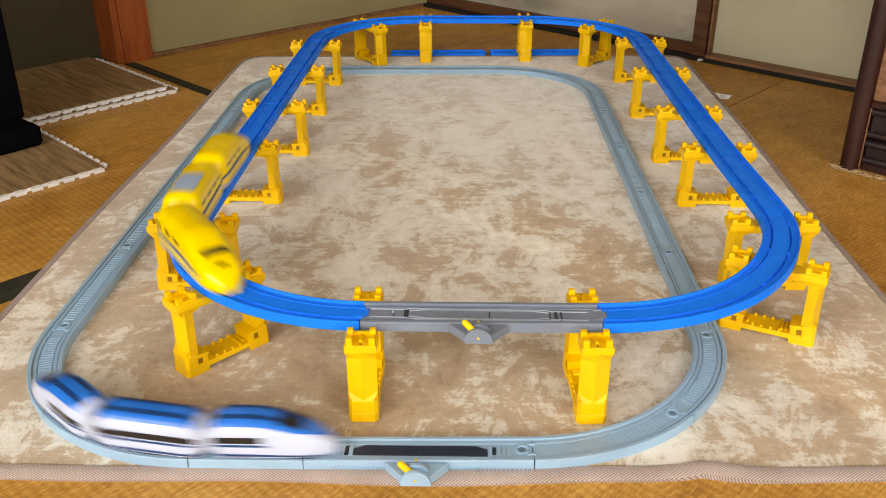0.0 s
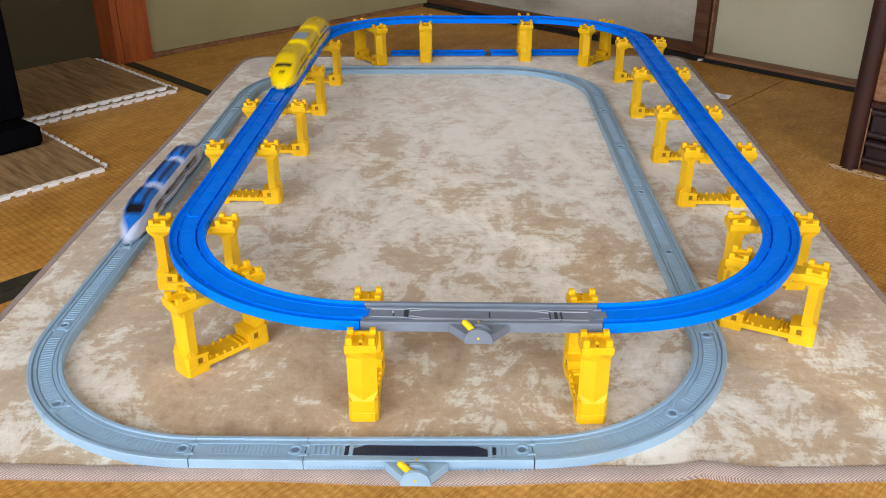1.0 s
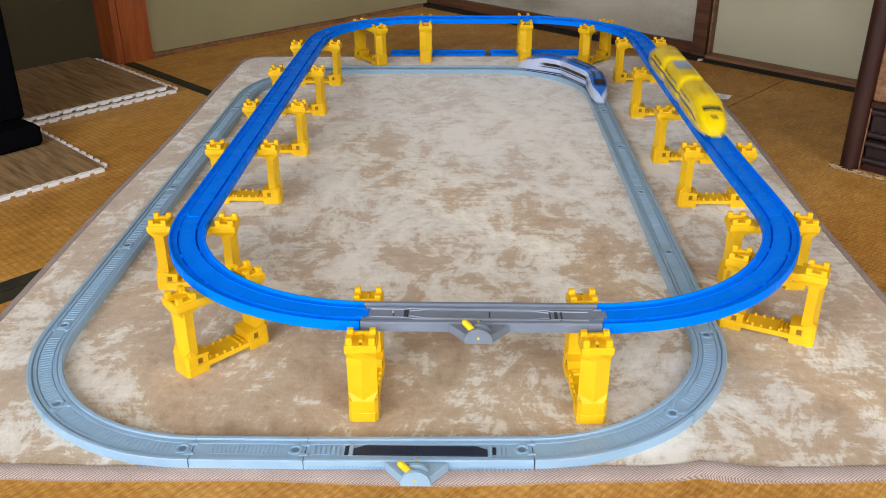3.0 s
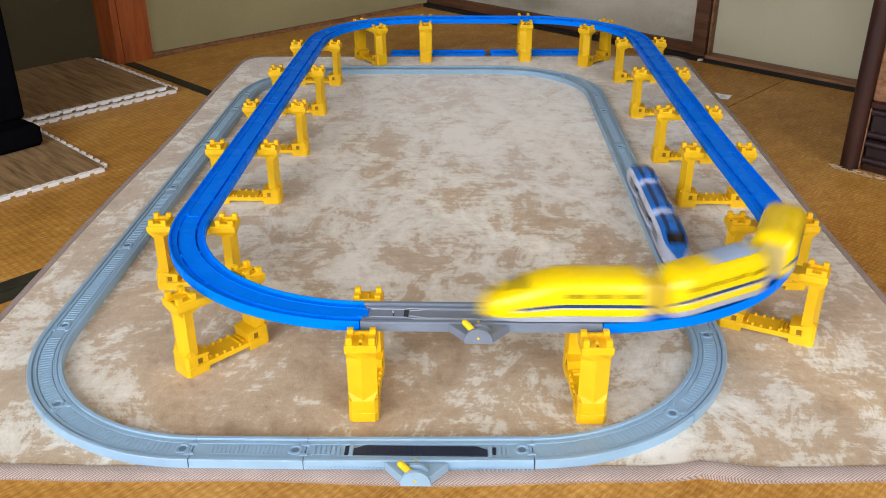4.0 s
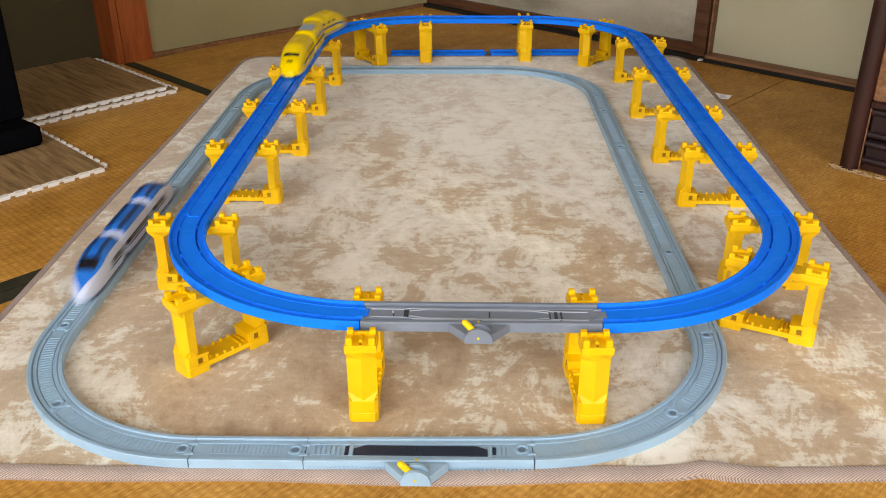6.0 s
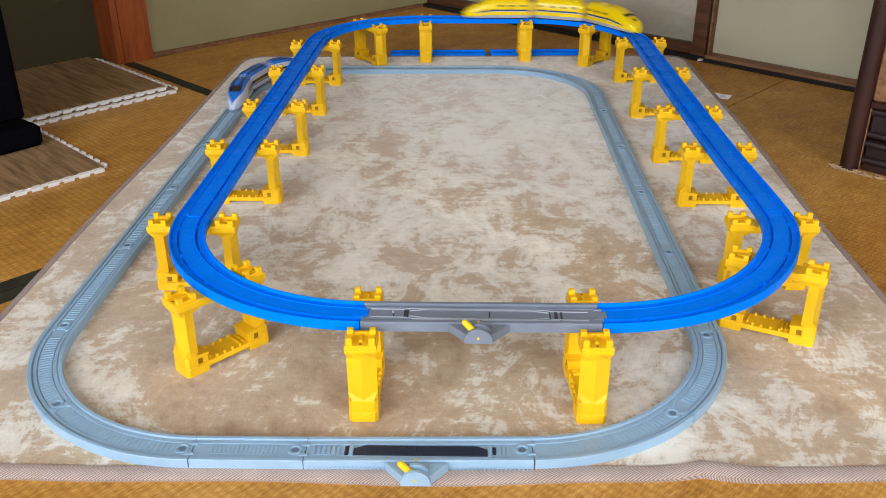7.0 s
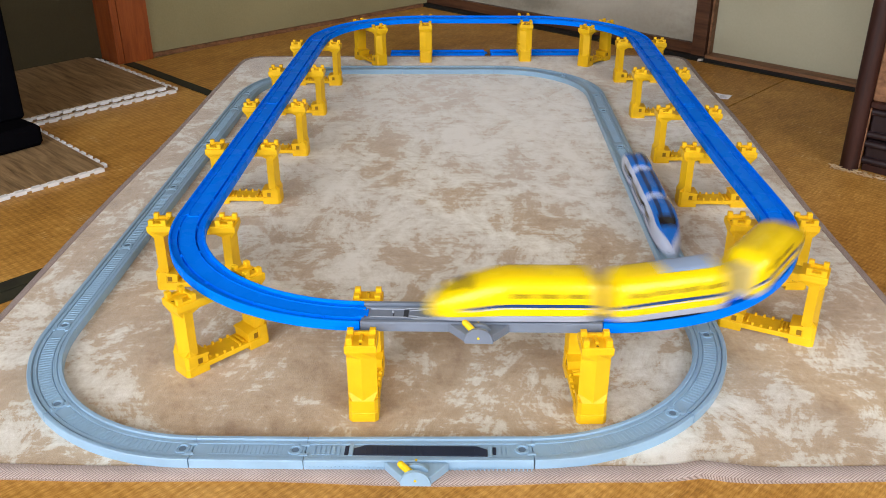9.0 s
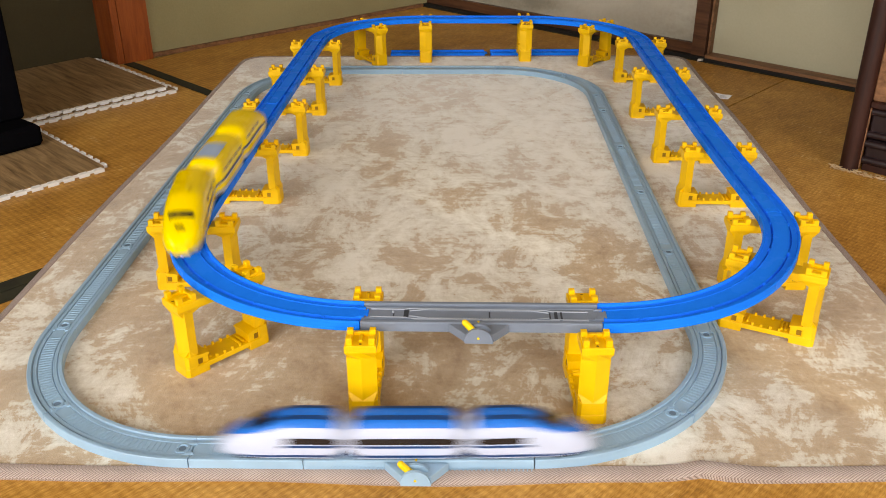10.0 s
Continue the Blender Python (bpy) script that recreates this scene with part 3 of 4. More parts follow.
    cylinder(bm, 0.0011, 0.0, 0.0006, m @ pose(x, -w - 0.0194, 0.0066, 90, 0, 0), 10)
    part("dot", bm, LEVER_YELLOW, box_part, "yellow dot")
    bm = bmesh.new()
    cylinder(bm, 0.0011, h - 0.0006, h + 0.0005, m @ pose(x, -w * 0.82, 0, 0, 0, 0), 10)
    part("dot", bm, LEVER_YELLOW, box_part, "yellow dot")
    return ob


LOW_W, LOW_H = 0.0163, 0.0095
UP_W, UP_H = 0.0190, 0.0095


def lower_circuit():
    g = "pale blue rails of the lower circuit"
    q = math.pi * LOW_R / 4
    straight, half, curve = "pale blue toy rail with sleeper ribs on the rug", "short pale blue toy rail on the rug", "curved pale blue toy rail on the rug"
    s = 0.0
    plan = [("half",), ("stop",), ("curve",), ("curve",)] + [("straight",)] * 4 + [("half",), ("curve",), ("curve",), ("straight",), ("half",), ("curve",), ("curve",), ("half",)] + [("straight",)] * 4 + [("curve",), ("curve",)]
    for (kind,) in plan:
        n = {"half": LOW_L / 2, "straight": LOW_L, "stop": LOW_L, "curve": q}[kind]
        if kind == "stop":
            stop_rail(low_track, s, s + n, LOW_W, LOW_H, PALE_RAIL, NAVY_STRIP, "stop_rail", "pale blue stop rail with a navy strip and yellow lever", g, 0.49)
        else:
            rail(low_track, s, s + n, kind == "curve", LOW_W, LOW_H, PALE_RAIL, "toy_rail", {"half": half, "straight": straight, "curve": curve}[kind], g, round(n / 0.0058))
        s += n


def upper_circuit():
    g = "bright blue rails of the raised circuit"
    s = 0.0
    for kind in ("stop", "curve", "long", "long", "curve", "straight", "curve", "long", "long", "curve"):
        n = {"curve": math.pi * UP_R / 2, "long": 2 * UP_L, "straight": UP_L, "stop": UP_L}[kind]
        if kind == "stop":
            stop_rail(up_track, s, s + n, UP_W, UP_H, GREY_RAIL, GREY_RAIL, "stop_rail", "grey stop rail with a yellow lever on yellow piers", g, 0.49)
        else:
            label = {"curve": "curved bright blue toy rail on yellow piers", "long": "long straight bright blue toy rail on yellow piers", "straight": "straight bright blue toy rail on yellow piers"}[kind]
            rail(up_track, s, s + n, kind != "straight", UP_W, UP_H, BLUE_RAIL, "toy_rail", label, g, ties=3 if kind == "straight" else 5)
        s += n


lower_circuit()
upper_circuit()


def spare_track(x0, y):
    return lambda s: Vector((x0 + s, y + 0.02 * s, FLOOR_Z))


for x0, y in ((0.088, 1.414), (0.3165, 1.419)):
    rail(spare_track(x0, y), 0.0, UP_L, False, UP_W, 0.0110, BLUE_RAIL, "toy_rail", "loose bright blue toy rail on the tatami behind the rug", "loose blue rails behind the rug")


# ---- yellow block piers ----
def pier(m):
    ob = base("block_pier", m, "yellow plastic block pier with castle-like tops", "toy pier", "yellow piers under the raised circuit")
    D, T = 0.0484, 0.0134
    for sgn in (-1, 1):
        # foot: a low block that carries the base bar, a narrower block above it
        bm = bmesh.new()
        prism(bm, [(sgn * 0.0240, -T), (sgn * (D - 0.003), -T), (sgn * D, -T + 0.003), (sgn * D, T - 0.003), (sgn * (D - 0.003), T), (sgn * 0.0240, T)], 0.0, 0.0095, 0.0006)
        foot_ob = part("foot", bm, YELLOW, ob)
        bm = bmesh.new()
        prism(bm, [(sgn * 0.0360, -T + 0.0003), (sgn * (D - 0.0033), -T + 0.0003), (sgn * (D - 0.0003), -T + 0.0033), (sgn * (D - 0.0003), T - 0.0033), (sgn * (D - 0.0033), T - 0.0003), (sgn * 0.0360, T - 0.0003)], 0.0094, 0.0225, 0.0005)
        part("foot_block", bm, YELLOW, foot_ob)
        # house-shaped inner block under a sloping cap
        bm = boxed((min(sgn * 0.0235, sgn * 0.0362), -T * 0.90, 0.0094), (max(sgn * 0.0235, sgn * 0.0362), T * 0.90, 0.0192), 0.0005)
        inner_ob = part("inner_block", bm, YELLOW, foot_ob)
        bm = bmesh.new()
        rows = [[bm.verts.new((sgn * x, y, z)) for y, z in ((-T * 0.95, z0), (-T * 0.95, z1), (0.0, z1 + 0.0003), (T * 0.95, z1), (T * 0.95, z0))]
                for x, z0, z1 in ((0.0226, 0.0178, 0.0198), (0.0372, 0.0185, 0.0216))]
        for k in range(5):
            bm.faces.new((rows[0][k], rows[0][(k + 1) % 5], rows[1][(k + 1) % 5], rows[1][k]))
        for row in rows:
            bm.faces.new(row)
        bmesh.ops.recalc_face_normals(bm, faces=bm.faces)
        part("sloping_cap", bm, YELLOW, foot_ob)
        # sockets are not sunk: thin dark plates paint the shade inside them
        for y in (-T * 0.90, T * 0.90):
            part("socket", boxed((min(sgn * 0.0300, sgn * 0.0350), y - 0.0003, 0.0106), (max(sgn * 0.0300, sgn * 0.0350), y + 0.0003, 0.0166), 0.0002), SOCKET_SHADE, inner_ob, "dark plate painted as the shade in a socket")
        # six-sided column with a ridge on its outer face
        bm = bmesh.new()
        outer0, inner = D - 0.0005, D - 0.0155
        lo = [(sgn * inner, -T * 0.80), (sgn * (outer0 - 0.005), -T * 0.985), (sgn * outer0, 0), (sgn * (outer0 - 0.005), T * 0.985), (sgn * inner, T * 0.80)]
        prism(bm, lo, 0.0215, 0.0715, 0.0004)
        part("column", bm, YELLOW, ob)
        # chamfers that lead from the foot into the column
        bm = bmesh.new()
        a = [bm.verts.new(v) for v in ((sgn * (D - 0.0006), -T + 0.0036, 0.0222), (sgn * (D - 0.0006), T - 0.0036, 0.0222), (sgn * (D - 0.0005), 0, 0.0225), (sgn * (D - 0.0054), -T * 0.985, 0.0300), (sgn * (D - 0.0054), T * 0.985, 0.0300), (sgn * 0.036, -T + 0.0008, 0.0222), (sgn * 0.036, T - 0.0008, 0.0222))]
        for f in ((0, 2, 3), (2, 1, 4), (0, 3, 5), (1, 6, 4)):
            bm.faces.new([a[i] for i in f])
        part("foot_chamfer", bm, YELLOW, ob)
        # crown: flared below, a rim, four merlons joined by low ribs
        bm = bmesh.new()
        c0, c1 = 0.0225, D + 0.0009
        low = [(sgn * 0.033, -T * 0.75), (sgn * (D - 0.004), -T * 0.85), (sgn * (D - 0.001), 0), (sgn * (D - 0.004), T * 0.85), (sgn * 0.033, T * 0.75)]
        va = [bm.verts.new((x, y, 0.0660)) for x, y in low]
        top = [(sgn * c0, -T - 0.0007), (sgn * c1, -T - 0.0007), (sgn * c1, 0), (sgn * c1, T + 0.0007), (sgn * c0, T + 0.0007)]
        vb = [bm.verts.new((x, y, 0.0738)) for x, y in top]
        vc = [bm.verts.new((x, y, 0.0800)) for x, y in top]
        vd = [bm.verts.new((x - sgn * 0.0006 * (1 if k in (1, 2, 3) else 0), y * 0.96, 0.0806)) for k, (x, y) in enumerate(top)]
        for p, q in ((va, vb), (vb, vc), (vc, vd)):
            for i in range(5):
                bm.faces.new((p[i], p[(i + 1) % 5], q[(i + 1) % 5], q[i]))
        bm.faces.new(vd)
        bm.faces.new(va[::-1])
        bmesh.ops.recalc_face_normals(bm, faces=bm.faces)
        crown = part("crown", bm, YELLOW, ob)
        for x, hh in ((c1 - 0.0048, 0.0872), (c0 + 0.0078, 0.0874)):
            for y in (-0.0099, 0.0099):
                merlon = part("merlon", boxed((sgn * x - 0.0028, y - 0.0028, 0.0800), (sgn * x + 0.0028, y + 0.0028, hh), 0.0005), YELLOW, crown)
        for y in (-0.0102, 0.0102):
            part("rib", boxed((sgn * 0.0385 - 0.0060, y - 0.0022, 0.0800), (sgn * 0.0385 + 0.0060, y + 0.0022, 0.0832), 0.0004), YELLOW, crown)
        part("rib", boxed((sgn * 0.0290 - 0.0014, -0.0085, 0.0800), (sgn * 0.0290 + 0.0014, 0.0085, 0.0836), 0.0004), YELLOW, crown)
        part("rib", boxed((sgn * 0.0355 - 0.0060, -0.0016, 0.0800), (sgn * 0.0355 + 0.0060, 0.0016, 0.0826), 0.0004), YELLOW, crown)
        # flat dark disc painted as the shade of a pin hole
        bm = bmesh.new()
        cylinder(bm, 0.0013, 0.0800, 0.0808, pose(sgn * (c1 - 0.0038), 0, 0), 10)
        part("pin_hole_disc", bm, SOCKET_SHADE, crown, "dark disc painted as the shade in a small hole")
    bm = bmesh.new()
    prism(bm, [(-0.0245, -T * 0.97), (0.0245, -T * 0.97), (0.0245, T * 0.97), (-0.0245, T * 0.97)], 0.0045, 0.0098, 0.0005)
    bar = part("base_bar", bm, YELLOW, ob)
    for x in (-0.0135, -0.0045, 0.0045, 0.0135):
        for y in (-T * 0.82, T * 0.82):
            part("peg", boxed((x - 0.0013, y - 0.0013, 0.0096), (x + 0.0013, y + 0.0013, 0.0128), 0.0004), YELLOW, bar)
    for x in (-0.0190, 0.0150, 0.0195):
        part("ridge", boxed((x - 0.0013, -T * 0.62, 0.0096), (x + 0.0013, T * 0.62, 0.0122), 0.0005), YELLOW, bar)
    bm = boxed((-0.034, -T * 0.8, 0.0695), (0.034, T * 0.8, 0.0780), 0.0008)
    part("deck_beam", bm, YELLOW, ob)
    return ob


# yellow darkened to stand for shade in sockets and pin holes
SOCKET_SHADE = plastic("recess_shade_yellow", (0.28, 0.14, 0.004), 0.6)
PIERS = ((0.141, 0.0955, 90), (0.3450, 0.0925, 91), (-0.0105, 0.157, 46), (-0.069, 0.305, -1), (-0.0655, 0.556, -1), (-0.0546, 0.750, -1),
         (-0.0525, 0.962, -1), (-0.0447, 1.159, -1), (0.048, 1.339, 128), (0.170, 1.376, 90), (0.390, 1.386, 90), (0.541, 1.332, 48),
         (0.6066, 1.180, -1), (0.5962, 0.946, -1), (0.5885, 0.717, -1), (0.587, 0.5445, -1), (0.582, 0.308, -2), (0.554, 0.204, -27))
first_pier = pier(pose(PIERS[0][0], PIERS[0][1], 0, 0, 0, PIERS[0][2]))
for x, y, turn in PIERS[1:]:
    copy_thing(first_pier, pose(x, y, 0, 0, 0, turn))


# ---- the trains ----
class CarShape:
    """A rounded car body lofted along x; the nose, if it has one, is at +x."""

    def __init__(self, length, width, height, nose, tip_w, tip_h, slope=1.45):
        self.n, self.w, self.h, self.nose, self.tip_w, self.tip_h = length, width / 2, height, nose, tip_w, tip_h
        self.slope = slope

    def side(self, t):
        """Half section for t in 0 (roof middle) to 1 (skirt's lower edge): across, up, as shares."""
        pts = ((0.0, 0.0, 1.0), (0.12, 0.40, 0.985), (0.22, 0.66, 0.945), (0.32, 0.84, 0.86), (0.42, 0.93, 0.75), (0.55, 0.985, 0.58), (0.7, 1.0, 0.38), (0.85, 0.99, 0.2), (1.0, 0.93, 0.04))
        for a, b in zip(pts, pts[1:]):
            if t <= b[0] + 1e-9:
                u = (t - a[0]) / (b[0] - a[0])
                return a[1] + (b[1] - a[1]) * u, a[2] + (b[2] - a[2]) * u
        return pts[-1][1:]

    def at(self, x, t, out=0.0):
        y, z = self.side(abs(t))
        y *= math.copysign(1, t)
        u = 0.0
        if self.nose:
            u = max(0.0, (x - (self.n / 2 - self.nose)) / self.nose)
        ws = 1 - (1 - self.tip_w) * u ** 3.2
        hs = 1 - (1 - self.tip_h) * (u ** self.slope)
        if u > 0.78:
            v = (u - 0.78) / 0.22
            ws, hs = ws * math.sqrt(1 - 0.72 * v * v), hs * math.sqrt(1 - 0.55 * v * v)
        # ends round off a little towards the couplings
        flat = min(x + self.n / 2 - 0.003, 1.0 if self.nose else self.n / 2 - 0.003 - x)
        if flat < 0.012:
            e = 1 - 0.38 * (1 - max(0.0, flat) / 0.012) ** 2
            ws, hs = ws * e, hs * (0.25 + 0.75 * e)
        return Vector((x, y * (self.w * ws + out), 0.0065 + (z * (self.h - 0.0065)) * hs + out * max(0.0, z)))

    def patch(self, x0, x1, t0, t1, out=0.0, nx=18, nt=8):
        bm = bmesh.new()
        grid = [[bm.verts.new(self.at(x0 + (x1 - x0) * i / nx, t0 + (t1 - t0) * k / nt, out)) for k in range(nt + 1)] for i in range(nx + 1)]
        for i in range(nx):
            for k in range(nt):
                bm.faces.new((grid[i][k], grid[i + 1][k], grid[i + 1][k + 1], grid[i][k + 1]))
        return bm

    def wedge(self, x0, x1, x2, t, out):
        """A strip over the roof, full width from x0 to x1, narrowing to a point at x2."""
        bm = bmesh.new()
        nx, nt = 30, 14
        grid = []
        for i in range(nx + 1):
            x = x0 + (x2 - x0) * i / nx
            k = 1.0 if x < x1 else max(0.02, 1 - ((x - x1) / (x2 - x1)) ** 2.3)
            grid.append([bm.verts.new(self.at(x, t * k * (2 * j / nt - 1), out)) for j in range(nt + 1)])
        for i in range(nx):
            for j in range(nt):
                bm.faces.new((grid[i][j], grid[i + 1][j], grid[i + 1][j + 1], grid[i][j + 1]))
        return bm

    def cap(self, x):
        bm = bmesh.new()
        bm.faces.new([bm.verts.new(self.at(x, -1 + 2 * k / 24)) for k in range(25)])
        return bm


def wheels(ob, length, width):
    part("chassis", boxed((-length * 0.44, -width * 0.40, 0.0015), (length * 0.40, width * 0.40, 0.0085), 0.001), CHASSIS, ob)
    for x in (-length * 0.3, length * 0.3):
        for sgn in (-1, 1):
            bm = bmesh.new()
            cylinder(bm, 0.0052, -0.0018, 0.0018, pose(x, sgn * width * 0.36, 0.0052, 90, 0, 0), 16)
            part("wheel", bm, CHASSIS, ob)


def yellow_car(nosed):
    length = 0.152 if nosed else 0.118
    ob = base("toy_train_car", Matrix(), "yellow toy train end car with a long nose" if nosed else "yellow toy train middle car with a blue-grey roof panel", "toy train", "yellow toy train cars")
    c = CarShape(length, 0.0440, 0.0495, 0.068 if nosed else 0, 0.66, 0.38, 1.3)
    x0, x1 = -length / 2 + 0.003, length / 2 - (0 if nosed else 0.003)
    part("roof", c.patch(x0, x1, -0.62, 0.62, 0, 30, 24), BODY_YELLOW, ob, smooth=True)
    for sgn in (-1, 1):
        end = x1 - (0.030 if nosed else 0)
        part("stripe", c.patch(x0, end, sgn * 0.64, sgn * 0.695, 0.0003, 22, 2), STRIPE_BLUE, ob, "navy stripe", True)
        part("stripe_line", c.patch(x0, end, sgn * 0.705, sgn * 0.722, 0.0003, 22, 1), BODY_WHITE, ob, "thin white line", True)
        part("side", c.patch(x0, x1, sgn * 0.62, sgn * 0.86, 0, 30, 6), BODY_YELLOW, ob, smooth=True)
        part("skirt", c.patch(x0, x1 - (0.004 if nosed else 0), sgn * 0.86, sgn * 1.0, 0.0002, 30, 2), SKIRT_GREY, ob, "grey skirt", True)
        n = 3 if nosed else 4
        for i in range(n):
            a = x0 + 0.014 + i * 0.024
            if a + 0.012 < x1 - (0.05 if nosed else 0.004):
                part("window", c.patch(a, a + 0.011, sgn * 0.47, sgn * 0.54, 0.0004, 3, 2), WINDOW_SIDE, ob, "small dark window")
    for x in (x0, x1):
        part("end_wall", c.cap(x), BODY_YELLOW, ob)
    if nosed:
        part("windscreen", c.patch(x1 - 0.036, x1 - 0.028, -0.20, 0.20, 0.0006, 6, 12), WINDOW_DARK, ob, "dark windscreen", True)
        part("nose_patch", c.patch(x1 - 0.0175, x1 - 0.0125, -0.075, 0.075, 0.0006, 6, 6), WINDOW_SIDE, ob, "dark nose hatch", True)
        part("roof_fin", c.patch(x1 - 0.085, x1 - 0.062, -0.06, 0.06, 0.0012, 6, 4), BODY_YELLOW, ob, "low yellow roof hatch", True)
    else:
        part("roof_panel", c.patch(-0.041, 0.008, -0.18, 0.18, 0.0008, 10, 12), ROOF_PANEL, ob, "blue-grey roof panel", True)
    part("gangway", boxed((x0 - 0.0052, -0.0120, 0.010), (x0 + 0.002, 0.0120, 0.040), 0.002), BELLOWS_YELLOW, ob)
    part("coupler", boxed((x0 - 0.008, -0.008, 0.0085), (x0 + 0.002, 0.008, 0.0115), 0.0006), BODY_WHITE, ob, "white coupler")
    wheels(ob, length * (0.82 if nosed else 1), 0.036)
    return ob


def blue_car(nosed):
    length = 0.108 if nosed else 0.100
    ob = base("toy_train_car", Matrix(), "blue and white toy train end car with a pointed nose" if nosed else "blue and white toy train middle car", "toy train", "blue and white toy train cars")
    c = CarShape(length, 0.0345, 0.0435, 0.066 if nosed else 0, 0.50, 0.34)
    x0, x1 = -length / 2 + 0.003, length / 2 - (0 if nosed else 0.003)
    if nosed:
        part("nose_shell", c.patch(x0, x1, -0.33, 0.33, 0, 30, 20), BODY_WHITE, ob, "white nose and roof shell", True)
        part("roof", c.wedge(x0, x1 - 0.046, x1 - 0.002, 0.33, 0.0004), BODY_BLUE, ob, "blue roof narrowing over the nose", True)
    else:
        part("roof", c.patch(x0, x1, -0.33, 0.33, 0, 30, 20), BODY_BLUE, ob, "blue roof", True)
    for e0, e1 in ((x0, x0 + 0.0042),) if nosed else ((x0, x0 + 0.0042), (x1 - 0.0042, x1)):
        part("end_collar", c.patch(e0, e1, -0.36, 0.36, 0.0005, 6, 20), BODY_WHITE, ob, "white end collar", True)
    for sgn in (-1, 1):
        part("side", c.patch(x0, x1, sgn * 0.33, sgn * 1.0, 0, 30, 16), BODY_WHITE, ob, "white side", True)
        end = x1 - (0.060 if nosed else 0.002)
        part("window_band", c.patch(x0 + 0.002, end, sgn * 0.53, sgn * 0.65, 0.0004, 16, 3), WINDOW_DARK, ob, "dark window band", True)
        part("stripe", c.patch(x0, x1 - (0.056 if nosed else 0), sgn * 0.675, sgn * 0.725, 0.0003, 16, 1), STRIPE_BLUE, ob, "blue stripe", True)
        part("skirt_line", c.patch(x0, x1 - (0.010 if nosed else 0), sgn * 0.90, sgn * 0.97, 0.0003, 20, 1), STRIPE_BLUE, ob, "thin blue line above the skirt edge", True)
        part("roof_line", c.patch(x0 + 0.004, x1 - (0.036 if nosed else 0.004), sgn * 0.08, sgn * 0.17, 0.0007, 14, 2), STRIPE_BLUE, ob, "dark roof line", True)
    for x in (x0, x1):
        part("end_wall", c.cap(x), BODY_WHITE, ob)
    if nosed:
        part("windscreen", c.patch(x1 - 0.046, x1 - 0.027, -0.20, 0.20, 0.0009, 8, 10), WINDOW_DARK, ob, "dark windscreen", True)
    part("gangway", boxed((x0 - 0.0052, -0.0115, 0.009), (x0 + 0.002, 0.0115, 0.0320), 0.004), BELLOWS_WHITE, ob, "pale grey rounded gangway")
    if not nosed:
        part("gangway", boxed((x1 - 0.002, -0.0115, 0.009), (x1 + 0.0052, 0.0115, 0.0320), 0.004), BELLOWS_WHITE, ob, "pale grey rounded gangway")
    wheels(ob, length * (0.8 if nosed else 1), 0.033)
    return ob


yellow_mid = yellow_car(False)
yellow_front = yellow_car(True)
yellow_rear = copy_thing(yellow_front, Matrix())
blue_mid = blue_car(False)
blue_front = blue_car(True)
blue_rear = copy_thing(blue_front, Matrix())


# ---- loose things round the rug ----
def foam_mat(a0, a1, b0, b1, z):
    ob = base("foam_mat", Matrix(), "wood-print foam play mat with white jigsaw edges", "play mat", "wood-print foam mats on the tatami")
    part("sheet", room_slab(a0, a1, b0, b1, z, z + 0.0065), MAT_WOOD, ob)
    pitch = 0.0245
    w0, w1, d = 0.0052, 0.0086, 0.0090
    # the edge that faces the rug, then the one that faces the wall's corner
    for i in range(int((a1 - a0) / pitch)):
        u = a0 + (i + 0.5) * pitch
        pts = [room(u - w0, b1 - 0.002, 0), room(u - w1, b1 + d, 0), room(u + w1, b1 + d, 0), room(u + w0, b1 - 0.002, 0)]
        part("edge_tab", slab(pts, z + 0.0004, z + 0.0062), FOAM_WHITE, ob)
    part("edge_strip", room_slab(a0 + 0.004, a1, b1 - 0.003, b1 + 0.0006, z + 0.0002, z + 0.0052), FOAM_WHITE, ob)
    for i in range(int((b1 - b0) / pitch)):
        u = b1 - (i + 0.5) * pitch
        pts = [room(a0 + 0.002, u - 0.0042, 0), room(a0 - 0.008, u - 0.0066, 0), room(a0 - 0.008, u + 0.0066, 0), room(a0 + 0.002, u + 0.0042, 0)]
        part("edge_tab", slab(pts, z + 0.0004, z + 0.0062), FOAM_WHITE, ob)
    return ob


def to_room(x, y):
    m = Matrix(((ALONG_LEFT.x, ALONG_RIGHT.x), (ALONG_LEFT.y, ALONG_RIGHT.y))).inverted()
    return m @ Vector((x - CORNER.x, y - CORNER.y))


far = to_room(-0.327, 1.125)
foam_mat(far.x - 0.002, far.x + 0.33, -0.098, far.y - 0.003, FLOOR_Z)
foam_mat(far.x + 0.0140, far.x + 0.34, -0.090, far.y - 0.014, FLOOR_Z + 0.0070)
near = to_room(-0.322, 0.700)
foam_mat(near.x + 0.002, near.x + 0.42, -0.09, near.y + 0.004, FLOOR_Z)

stand = base("black_stand", pose(-0.4516, 0.7928, -0.0010, 0, 0, 50.5), "black upright stand on a heavy base on foam mats", "stand")
part("base_block", boxed((-0.55, 0.0, 0.0), (0.0, 0.16, 0.036), 0.006), BLACK, stand)
part("upright", boxed((-0.55, 0.050, 0.0365), (0.0, 0.15, 0.62), 0.004), BLACK, stand)

cab = base("cabinet", pose(0.829, 0.703, FLOOR_Z, 0, 0, -44.7), "dark red-brown wooden cabinet with black drawer fronts", "cabinet")
bm = bmesh.new()
cylinder(bm, 0.0140, 0.0, 1.2, pose(0.0122, 0.0142, 0), 24)
part("corner_post", bm, CABINET_WOOD, cab, "rounded dark red-brown corner post", True)
part("side_panel", boxed((0.002, 0.04, 0.0), (0.02, 0.42, 1.2), 0.002), CABINET_WOOD, cab)
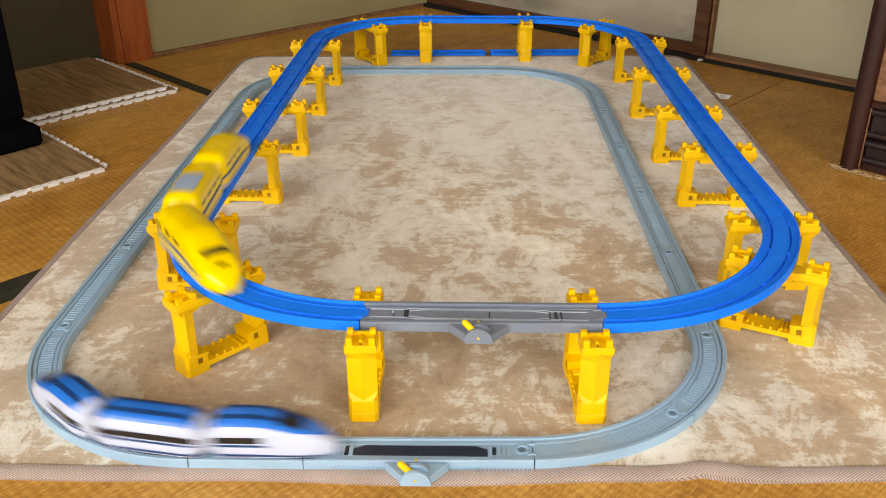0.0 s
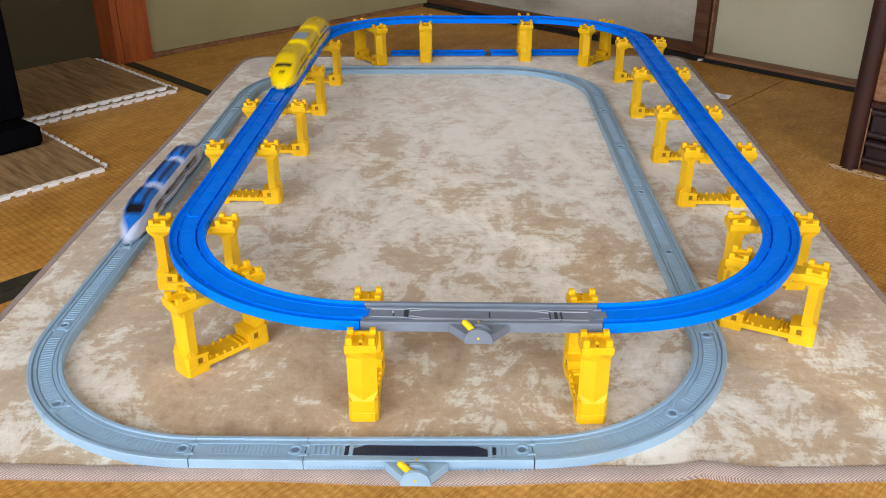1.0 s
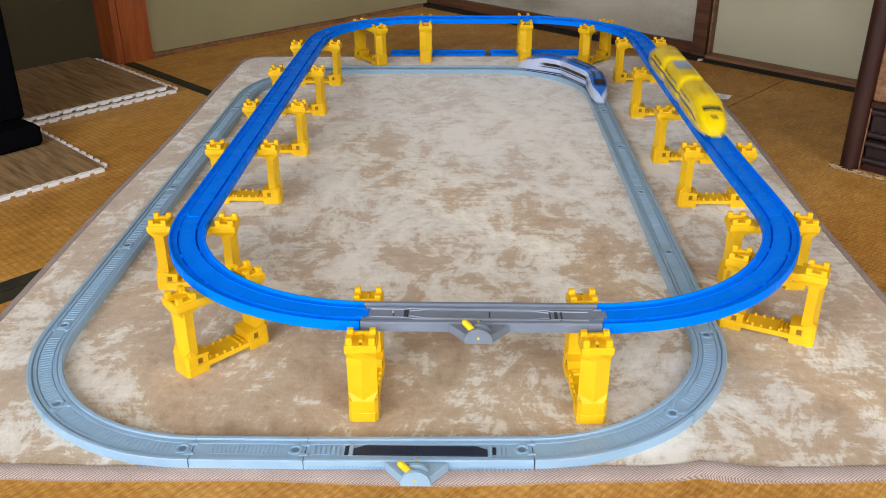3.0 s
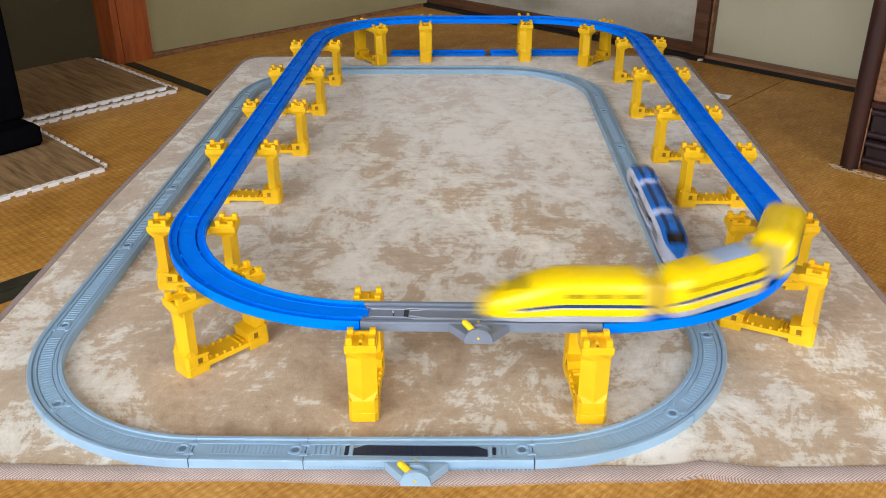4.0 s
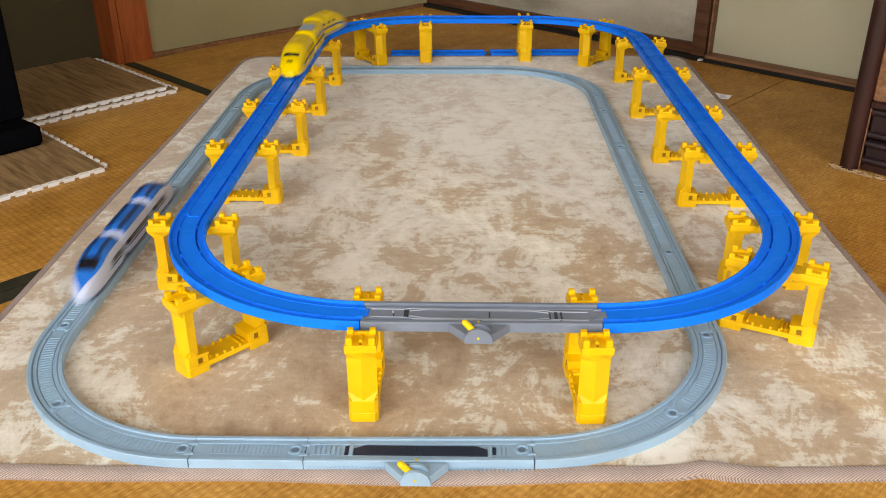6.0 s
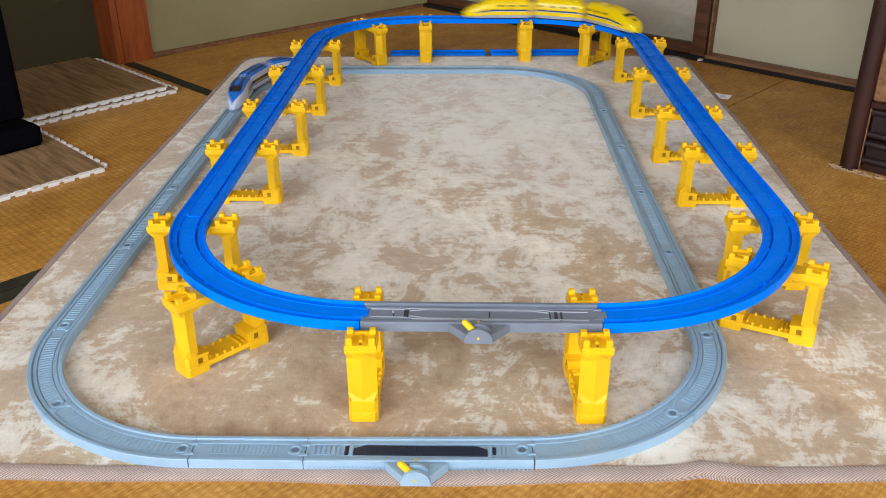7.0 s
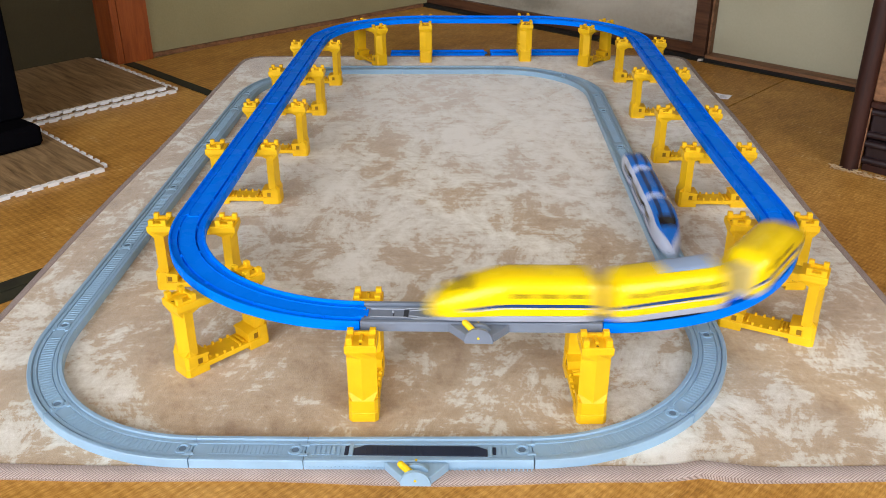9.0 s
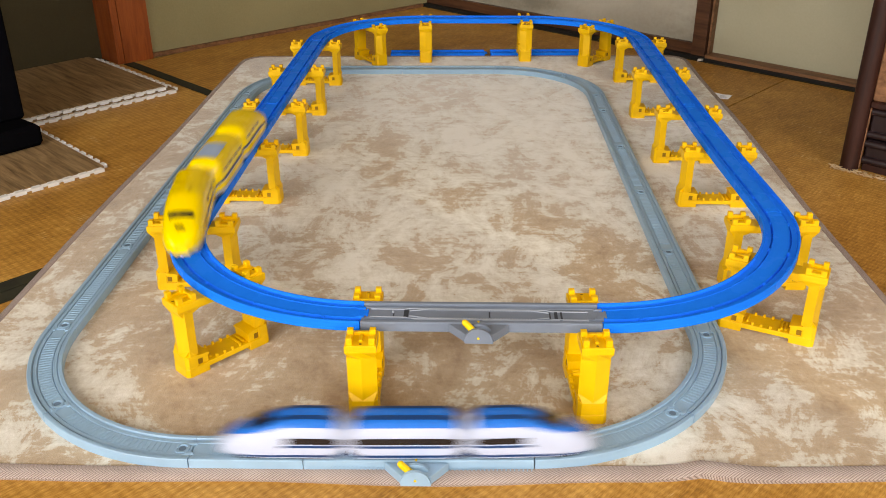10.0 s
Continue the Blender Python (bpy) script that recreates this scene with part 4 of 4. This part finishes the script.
part("upper_panel", boxed((0.0262, 0.012, 0.1125), (0.70, 0.030, 1.2), 0.002), SILL_WOOD, cab, "brown wooden front panel")
part("rail", boxed((0.0262, 0.008, 0.102), (0.70, 0.034, 0.112), 0.002), CABINET_WOOD, cab)
for z0, z1 in ((0.012, 0.050), (0.053, 0.1005)):
    drawer = part("drawer", boxed((0.0285, 0.020, z0), (0.70, 0.036, z1), 0.002), DRAWER, cab, "dark lacquered drawer front with rounded mouldings")
    for z in (z0 + 0.006, z1 - 0.006):
        bm = bmesh.new()
        cylinder(bm, 0.0055, 0.0285, 0.70, pose(0, 0.0185, z, 0, 90, 0), 14)
        part("moulding", bm, DRAWER, drawer, smooth=True)
part("edge_strip", boxed((0.0265, 0.0118, 0.004), (0.0279, 0.016, 0.101), 0.0003), SILL_WOOD, cab, "thin worn strip beside the post")
part("plinth", boxed((0.0285, 0.02, 0.0), (0.70, 0.40, 0.0115), 0.001), CABINET_WOOD, cab)
part("body", boxed((0.02, 0.040, 0.012), (0.70, 0.42, 1.2), 0.001), CABINET_WOOD, cab)

fray = bmesh.new()
rng = random.Random(4)
for i in range(120):
    u = rng.uniform(-0.012, 0.12)
    p = pose(0.829, 0.703, FLOOR_Z, 0, 0, -44.7) @ Vector((u, rng.uniform(-0.007, 0.005) - (0.002 if u < 0 else 0), rng.uniform(0.001, 0.004)))
    box(fray, (-0.0042, -0.0005, -0.0005), (0.0042, 0.0005, 0.0005), 0, Matrix.Translation(p) @ Euler((rng.uniform(-0.3, 0.3), rng.uniform(-0.5, 0.3), rng.uniform(0, 6.28))).to_matrix().to_4x4())
tagged(mesh_object("frayed_straw", fray, STRAW), "frayed pale straw ends round the cabinet foot", "straw", kind="stuff")

tag = base("paper_tag", pose(0.757, 1.085, FLOOR_Z + 0.0032, 22, 0, -8), "small white printed care tag at the rug's edge", "tag")
bm = bmesh.new()
prism(bm, [(-0.019, 0.012), (-0.007, -0.008), (0.009, -0.008), (0.018, 0.004), (0.000, 0.006)], 0.0, 0.0008)
part("sheet", bm, TAG_PAPER, tag)
for i in range(3):
    part("print_bar", boxed((-0.006, -0.006 + i * 0.0032, 0.0008), (0.008 - 0.002 * i, -0.0050 + i * 0.0032, 0.0010)), TAG_INK, tag, "grey printing")


# ---- what moves ----
YELLOW_TIMES = ((0.0, 3.160), (2.0, 1.740), (4.0, 0.320), (4.5, -0.032), (5.0, -0.399), (5.5, -0.762), (7.0, -1.823), (7.5, -2.165), (8.0, -2.515), (8.5, -2.875), (9.0, -3.225), (9.5, -3.580), (10.0, -3.937))
BLUE_TIMES = ((0.0, 3.484), (0.5, 3.170), (1.0, 2.852), (1.5, 2.531), (2.0, 2.206), (2.5, 1.880), (4.0, 0.868), (4.5, 0.506), (5.0, 0.156),
              (5.5, -0.163), (7.0, -1.215), (7.5, -1.532), (8.0, -1.875), (8.5, -2.241), (9.0, -2.600), (9.5, -2.973), (10.0, -3.336))


def along(table, t):
    """Way along the track at t seconds, smooth from row to row."""
    n = len(table)
    slope = [(table[min(i + 1, n - 1)][1] - table[max(i - 1, 0)][1]) / (table[min(i + 1, n - 1)][0] - table[max(i - 1, 0)][0]) for i in range(n)]
    for i in range(n - 1):
        (t0, s0), (t1, s1) = table[i], table[i + 1]
        if t <= t1 + 1e-9:
            d, u = t1 - t0, (t - t0) / (t1 - t0)
            return ((2 * u ** 3 - 3 * u * u + 1) * s0 + (u ** 3 - 2 * u * u + u) * d * slope[i]
                    + (3 * u * u - 2 * u ** 3) * s1 + (u ** 3 - u * u) * d * slope[i + 1])
    return table[-1][1]


def car_pose(track, s, wheelbase, lift, turned):
    """A car whose two bogies stand on the track, running towards smaller s."""
    a, b = track(s - wheelbase / 2), track(s + wheelbase / 2)
    d = (a - b) if not turned else (b - a)
    return Matrix.Translation((a + b) / 2 + Vector((0, 0, lift))) @ Matrix.Rotation(math.atan2(d.y, d.x), 4, "Z")


def run(car, track, table, offset, wheelbase, lift, turned=False):
    rows = []
    for i in range(151):
        t = i / 15
        rows.append((t, car_pose(track, along(table, t) + offset, wheelbase, lift, turned)))
    walk(car, rows)


def motions():
    for car, offset, turned in ((yellow_front, -0.136, False), (yellow_mid, 0.0, False), (yellow_rear, 0.136, True)):
        run(car, up_track, YELLOW_TIMES, offset, 0.066, UP_H * 0.45, turned)
    for car, offset, turned in ((blue_front, -0.104, False), (blue_mid, 0.0, False), (blue_rear, 0.104, True)):
        run(car, low_track, BLUE_TIMES, offset, 0.058, LOW_H * 0.45, turned)


motions()
